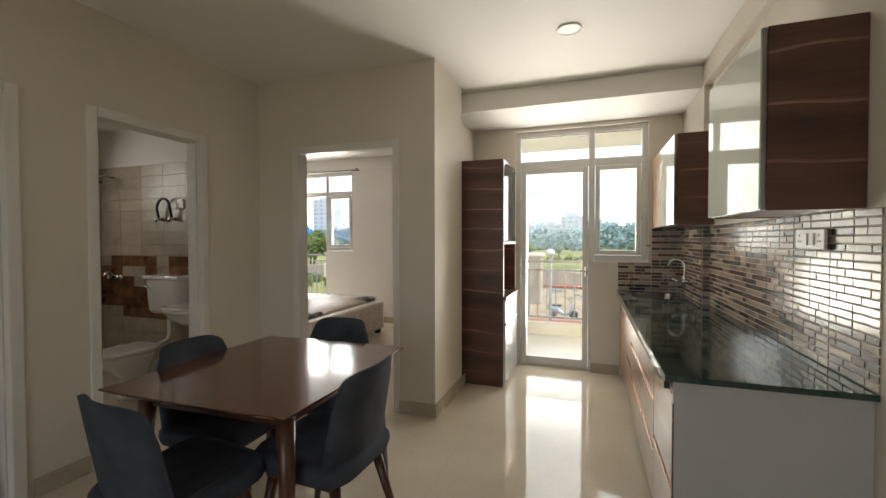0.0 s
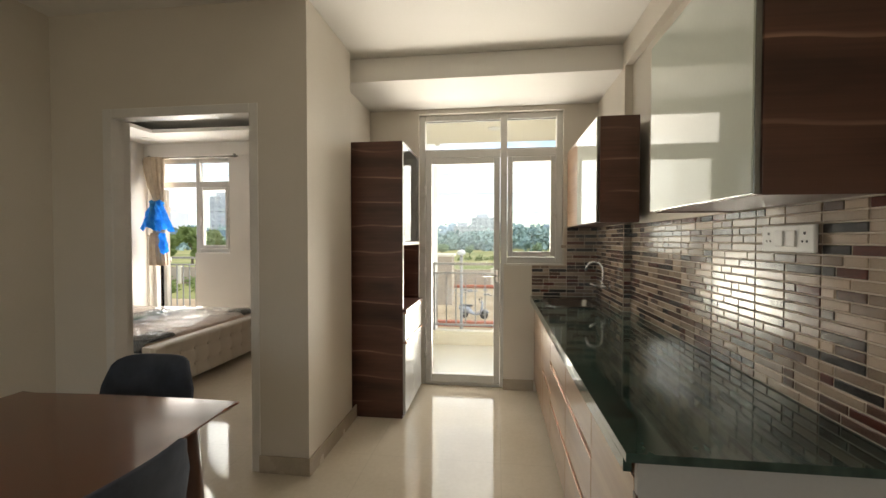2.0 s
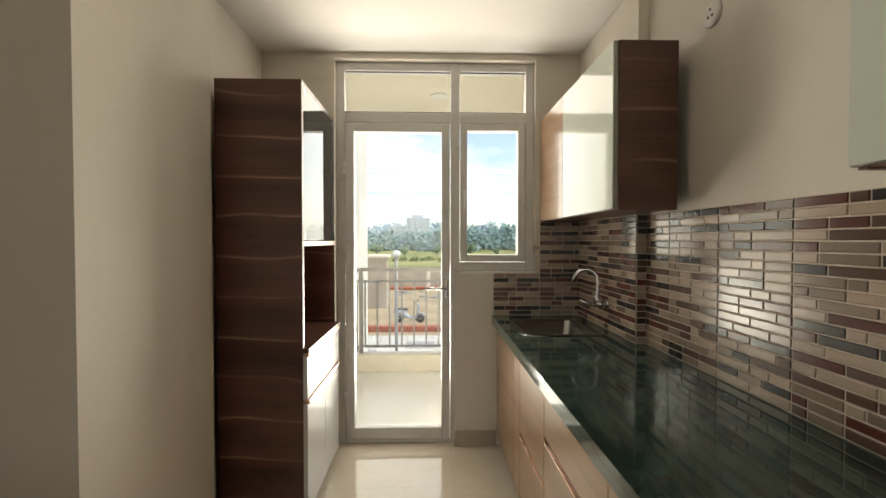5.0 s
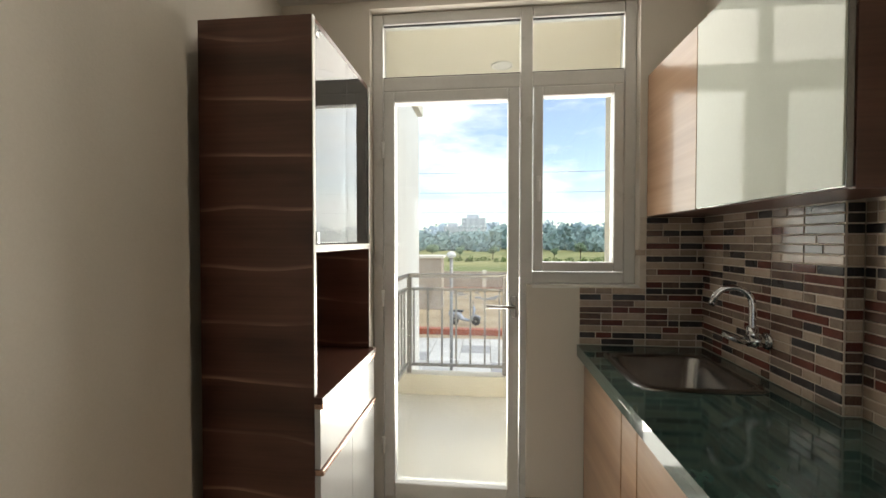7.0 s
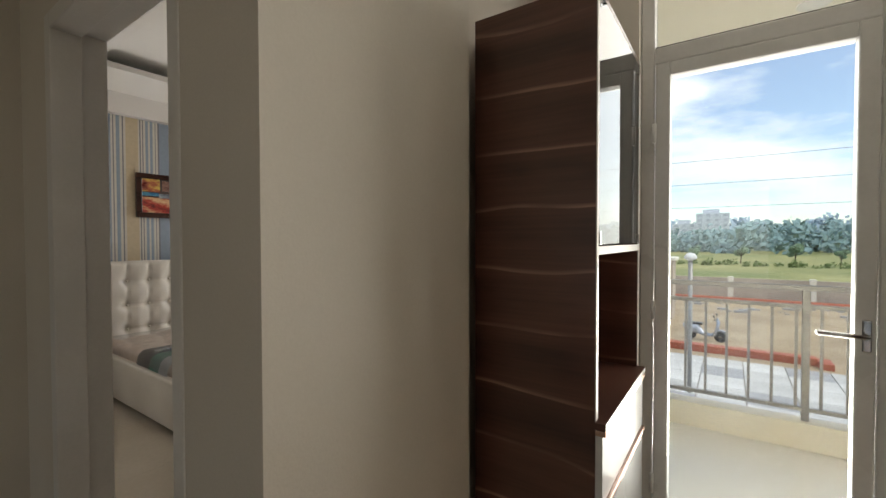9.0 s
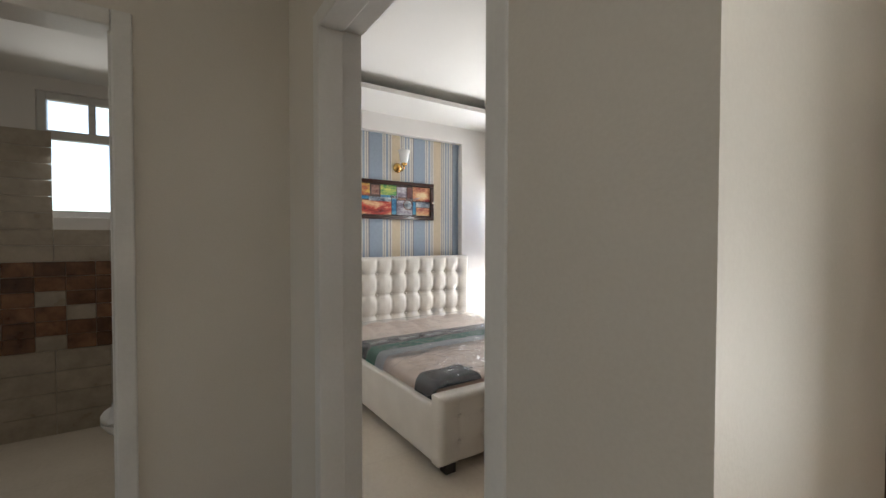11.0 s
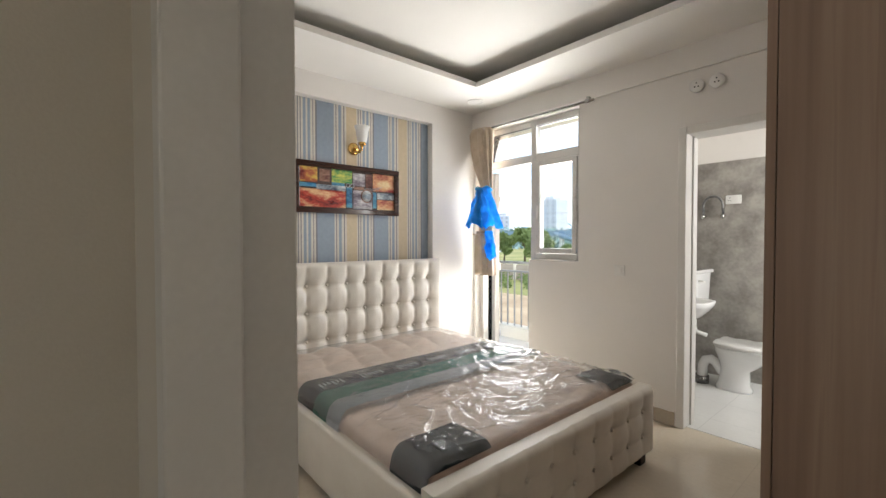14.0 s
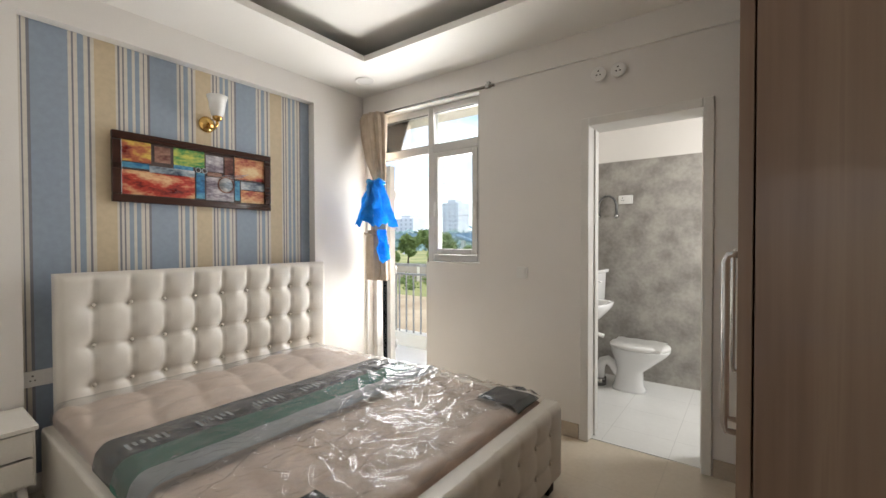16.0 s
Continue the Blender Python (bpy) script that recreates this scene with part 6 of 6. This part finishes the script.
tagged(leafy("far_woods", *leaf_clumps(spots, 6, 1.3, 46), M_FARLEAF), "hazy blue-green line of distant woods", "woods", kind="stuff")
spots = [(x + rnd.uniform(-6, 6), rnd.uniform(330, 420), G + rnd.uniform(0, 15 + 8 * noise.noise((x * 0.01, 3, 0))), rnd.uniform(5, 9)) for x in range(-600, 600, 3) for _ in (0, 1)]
# farthest ridge: more haze still mixed into the green itself
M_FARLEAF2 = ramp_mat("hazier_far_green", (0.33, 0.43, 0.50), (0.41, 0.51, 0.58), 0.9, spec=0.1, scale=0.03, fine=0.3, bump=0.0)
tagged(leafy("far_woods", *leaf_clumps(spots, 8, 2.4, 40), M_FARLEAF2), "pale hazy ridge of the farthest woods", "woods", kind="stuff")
bushes = [(rnd.uniform(-40, -9), rnd.uniform(30, 44), G + 0.3, rnd.uniform(0.4, 1.0)) for _ in range(70)]
tagged(leafy("shrubs", *leaf_clumps(bushes, 9, 0.16, 110), M_LEAF), "loose green shrubs in the grounds", "shrubs", kind="stuff")


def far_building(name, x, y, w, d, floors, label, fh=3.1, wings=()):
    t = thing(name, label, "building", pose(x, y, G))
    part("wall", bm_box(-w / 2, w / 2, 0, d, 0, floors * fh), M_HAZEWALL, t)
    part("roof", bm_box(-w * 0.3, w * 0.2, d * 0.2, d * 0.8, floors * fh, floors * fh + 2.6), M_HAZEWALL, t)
    n = max(3, int(w / 4.5))
    me = None
    for f in range(floors):
        for k in range(n):
            if me is None:
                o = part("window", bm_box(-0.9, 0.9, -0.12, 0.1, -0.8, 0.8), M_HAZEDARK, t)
                me = o.data
            else:
                o = new("window", me)
                o.parent = t
            o.location = (-w / 2 + w * (k + 0.5) / n, 0, f * fh + 1.7)
    return t


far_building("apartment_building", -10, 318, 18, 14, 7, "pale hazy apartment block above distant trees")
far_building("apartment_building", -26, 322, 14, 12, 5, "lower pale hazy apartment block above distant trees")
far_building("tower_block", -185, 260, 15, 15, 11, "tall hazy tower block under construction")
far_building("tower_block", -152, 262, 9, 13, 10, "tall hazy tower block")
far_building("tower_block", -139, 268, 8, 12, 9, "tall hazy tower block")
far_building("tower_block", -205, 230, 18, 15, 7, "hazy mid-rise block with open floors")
M_BRIDGE = ramp_mat("blue_bridge_steel", (0.16, 0.26, 0.36), (0.26, 0.36, 0.46), 0.6, scale=0.2, bump=0.0)
br = thing("footbridge", "blue steel footbridge with a long deck in the distance", "bridge")
part("deck", bm_box(-110, -55, 118, 120, 2.6, 4.4), M_BRIDGE, br)
for x in (-105, -92, -79, -66):
    part("pier", bm_box(x - 0.6, x + 0.6, 118.4, 119.6, G, 2.6), M_HAZEWALL, br)
part("ramp", bm_loft([[Vector((x, y, z)) for y, z in ((116, z0), (118, z0), (118, z0 + 1.2), (116, z0 + 1.2))] for x, z0 in ((-80, 2.6), (-62, -2.6))]), M_BRIDGE, br)
M_CAR = ramp_mat("red_car_paint", (0.35, 0.02, 0.03), (0.48, 0.04, 0.05), 0.2, scale=3, bump=0.0, coat=0.5)
car = thing("car", "red hatchback parked in the grounds", "car", pose(-19.5, 31.5, G, 0, 0, 20))
part("body", bm_loft([[Vector((x, y * w, z)) for y, z in ((-1, 0.3), (-1, z0), (-0.9, z1), (0.9, z1), (1, z0), (1, 0.3))] for x, w, z0, z1 in ((-1.9, 0.7, 0.6, 0.8), (-1.8, 0.82, 0.75, 0.95), (-0.9, 0.85, 0.8, 0.98), (0.8, 0.85, 0.8, 0.95), (1.6, 0.82, 0.7, 0.85), (1.9, 0.7, 0.55, 0.65))]), M_CAR, car)
part("cabin", bm_loft([[Vector((x, y * w, z)) for y, z in ((-0.9, 0.94), (-0.75, z1), (0.75, z1), (0.9, 0.94))] for x, w, z1 in ((-1.7, 0.8, 1.0), (-1.2, 0.85, 1.45), (0.1, 0.85, 1.48), (0.9, 0.85, 0.98))]), M_BLACK, car)
for x in (-1.2, 1.2):
    for y in (-0.78, 0.78):
        part("wheel", bm_lathe([(0.02, -0.1), (0.28, -0.1), (0.31, 0), (0.28, 0.1), (0.02, 0.1)], 18, m=pose(x, y, 0.31, 90, 0, 0)), M_BLACK, car)
pl = thing("power_line", "thin dark overhead power lines on two poles", "power line")
for x in (-75, 90):
    part("pole", bm_tube([(x, 70, G), (x, 70, 14.5)], 0.15, 8), M_RAIL, pl)
for z in (13.6, 10.4, 7.2):
    part("wire", bm_tube([(-75 + 11 * n, 70, z - 1.4 * (1 - ((n - 7.5) / 7.5) ** 2)) for n in range(16)], 0.025, 5), M_BLACK, pl)

# ---- tile pieces ----
TONES = {"cream": ((0.40, 0.31, 0.235), (0.50, 0.40, 0.31)), "taupe": ((0.22, 0.165, 0.125), (0.31, 0.24, 0.19)), "brown": ((0.085, 0.048, 0.036), (0.15, 0.09, 0.068)), "red": ((0.085, 0.024, 0.018), (0.14, 0.046, 0.033)), "slate": ((0.028, 0.025, 0.025), (0.055, 0.050, 0.050))}
TM = {k: ramp_mat("mosaic_" + k, a, b, 0.15, scale=14, fine=60, bump=0.04, coat=0.2, rvar=0.05, per_object=0.12, space="Generated") for k, (a, b) in TONES.items()}
LIGHT_ROW = ["cream"] * 9 + ["taupe"] * 5 + ["brown"] * 2 + ["red"] + ["slate"]
DARK_ROW = ["cream"] * 3 + ["taupe"] * 3 + ["brown"] * 5 + ["red"] * 4 + ["slate"] * 7
LENS = (0.05, 0.075, 0.10, 0.15)
ROWS_MIX = ((0.15, 0.15), (0.10, 0.05, 0.15), (0.075, 0.075, 0.15), (0.15, 0.10, 0.05), (0.10, 0.10, 0.10), (0.05, 0.15, 0.10), (0.10, 0.15, 0.05), (0.15, 0.075, 0.075), (0.075, 0.15, 0.075))
PITCH, GAP = 0.03, 0.0024
tile_me = {}


def tile_mesh(length, tone):
    key = (length, tone)
    if key not in tile_me:
        b = bm_box(-length / 2 + GAP, length / 2 - GAP, -0.003, 0, GAP, PITCH - GAP)
        bmesh.ops.bevel(b, geom=[e for e in b.edges if all(v.co.y < -0.002 for v in e.verts)], offset=0.002, segments=1, affect="EDGES")
        me = bpy.data.meshes.new("tile")
        b.to_mesh(me)
        b.free()
        me.materials.append(TM[tone])
        tile_me[key] = me
    return tile_me[key]


def mosaic(name, m, length, height, label, near=0.0, skip=None, back=None):
    """Glass strip mosaic in sheets on a wall: local x along, -y out, z up. Strips before `near` are pieces, the rest one part."""
    backing = tagged(obj(name, boxes(back or [(0, length, -0.002, 0.001, 0, height)]), M_GROUT), label, "backsplash", kind="structure")
    backing.matrix_basis = m
    r = random.Random(length * 10)
    far = {k: bmesh.new() for k in TONES}
    for j in range(int(height / PITCH + 0.5)):
        x = 0.0
        while x < length - 0.01:
            for ln in r.choice(ROWS_MIX):
                tone = r.choice(DARK_ROW if j % 2 else LIGHT_ROW)
                l2 = min(ln, length - x)
                if l2 < 0.012:
                    x += ln
                    continue
                if not (skip and skip(x + l2 / 2, j * PITCH)):
                    if abs(l2 - ln) < 1e-6 and x < near:
                        o = new("tile", tile_mesh(ln, tone))
                        o.parent = backing
                        o.matrix_basis = pose(x + ln / 2, -0.002, j * PITCH)
                    else:
                        bm_box(x + GAP, x + l2 - GAP, -0.005, -0.0015, j * PITCH + GAP, j * PITCH + PITCH - GAP, 0.0015, 1, far[tone])
                x += ln
    for tone, b in far.items():
        if len(b.verts):
            o = part("tiles", b, TM[tone], backing)
            o["kind"] = "stuff"
        else:
            b.free()


mosaic("backsplash_east", pose(0.885, 1.70, 0.852, 0, 0, 90) @ Matrix.Diagonal((1, -1, 1, 1)), 1.985, 0.60, "glossy brown and cream glass strip mosaic backsplash", 1.35)
mosaic("backsplash_pillar", pose(0.835, 3.685, 0.852, 0, 0, 90) @ Matrix.Diagonal((1, -1, 1, 1)), 0.764, 0.60, "glass strip mosaic on the shallow pillar")
mosaic("backsplash_step", pose(0.836, 3.69, 0.852), 0.048, 0.60, "narrow glass mosaic return of the pillar")
mosaic("backsplash_north", pose(0.28, 4.45, 0.852), 0.553, 0.60, "glass strip mosaic under and beside the window", 0.0, lambda x, z: x < 0.275 and z > 0.255, [(0, 0.275, -0.002, 0.001, 0, 0.27), (0.275, 0.553, -0.002, 0.001, 0, 0.60)])


def wall_tiles(name, m, length, rows, label):
    """Large wall tiles: local x along, -y out; rows of (bottom, top, tile length, material)."""
    backing = tagged(new(name), label, "wall tiles", kind="structure")
    backing.matrix_basis = m
    for z0, z1, tl, mat, keep in rows:
        n = int(math.ceil(length / tl))
        me = None
        for k in range(n):
            x0, x1 = k * tl + 0.0015, min((k + 1) * tl, length) - 0.0015
            if keep and not keep((x0 + x1) / 2, (z0 + z1) / 2):
                continue
            pale = mat is M_BROWNTILE and rnd.random() < 0.2
            part("tile", bm_box(x0, x1, -0.012, 0, z0 + 0.0015, z1 - 0.0015), M_BTILE if pale else mat, backing)


BROWN_BAND = [(0.584 + 0.102 * k, 0.686 + 0.102 * k, 0.16, M_BROWNTILE, None) for k in range(6)]
BEIGE = [(0.146 * k, 0.146 * k + 0.146, 0.30, M_BTILE, None) for k in range(4)] + [(1.196 + 0.111 * k, 1.196 + 0.111 * (k + 1), 0.30, M_BTILE, None) for k in range(8)]
wall_tiles("wall_tiles_north", pose(-4.748, 2.905, 0), 1.895, BEIGE + BROWN_BAND, "beige wall tiles with a mottled brown band")
WIN = lambda x, z: not (0.78 < x < 1.46 and z > 1.46)
wall_tiles("wall_tiles_west", pose(-4.76, 0.95, 0, 0, 0, 90), 1.94, [(*r[:4], WIN) for r in BEIGE + BROWN_BAND], "beige wall tiles with a mottled brown band")
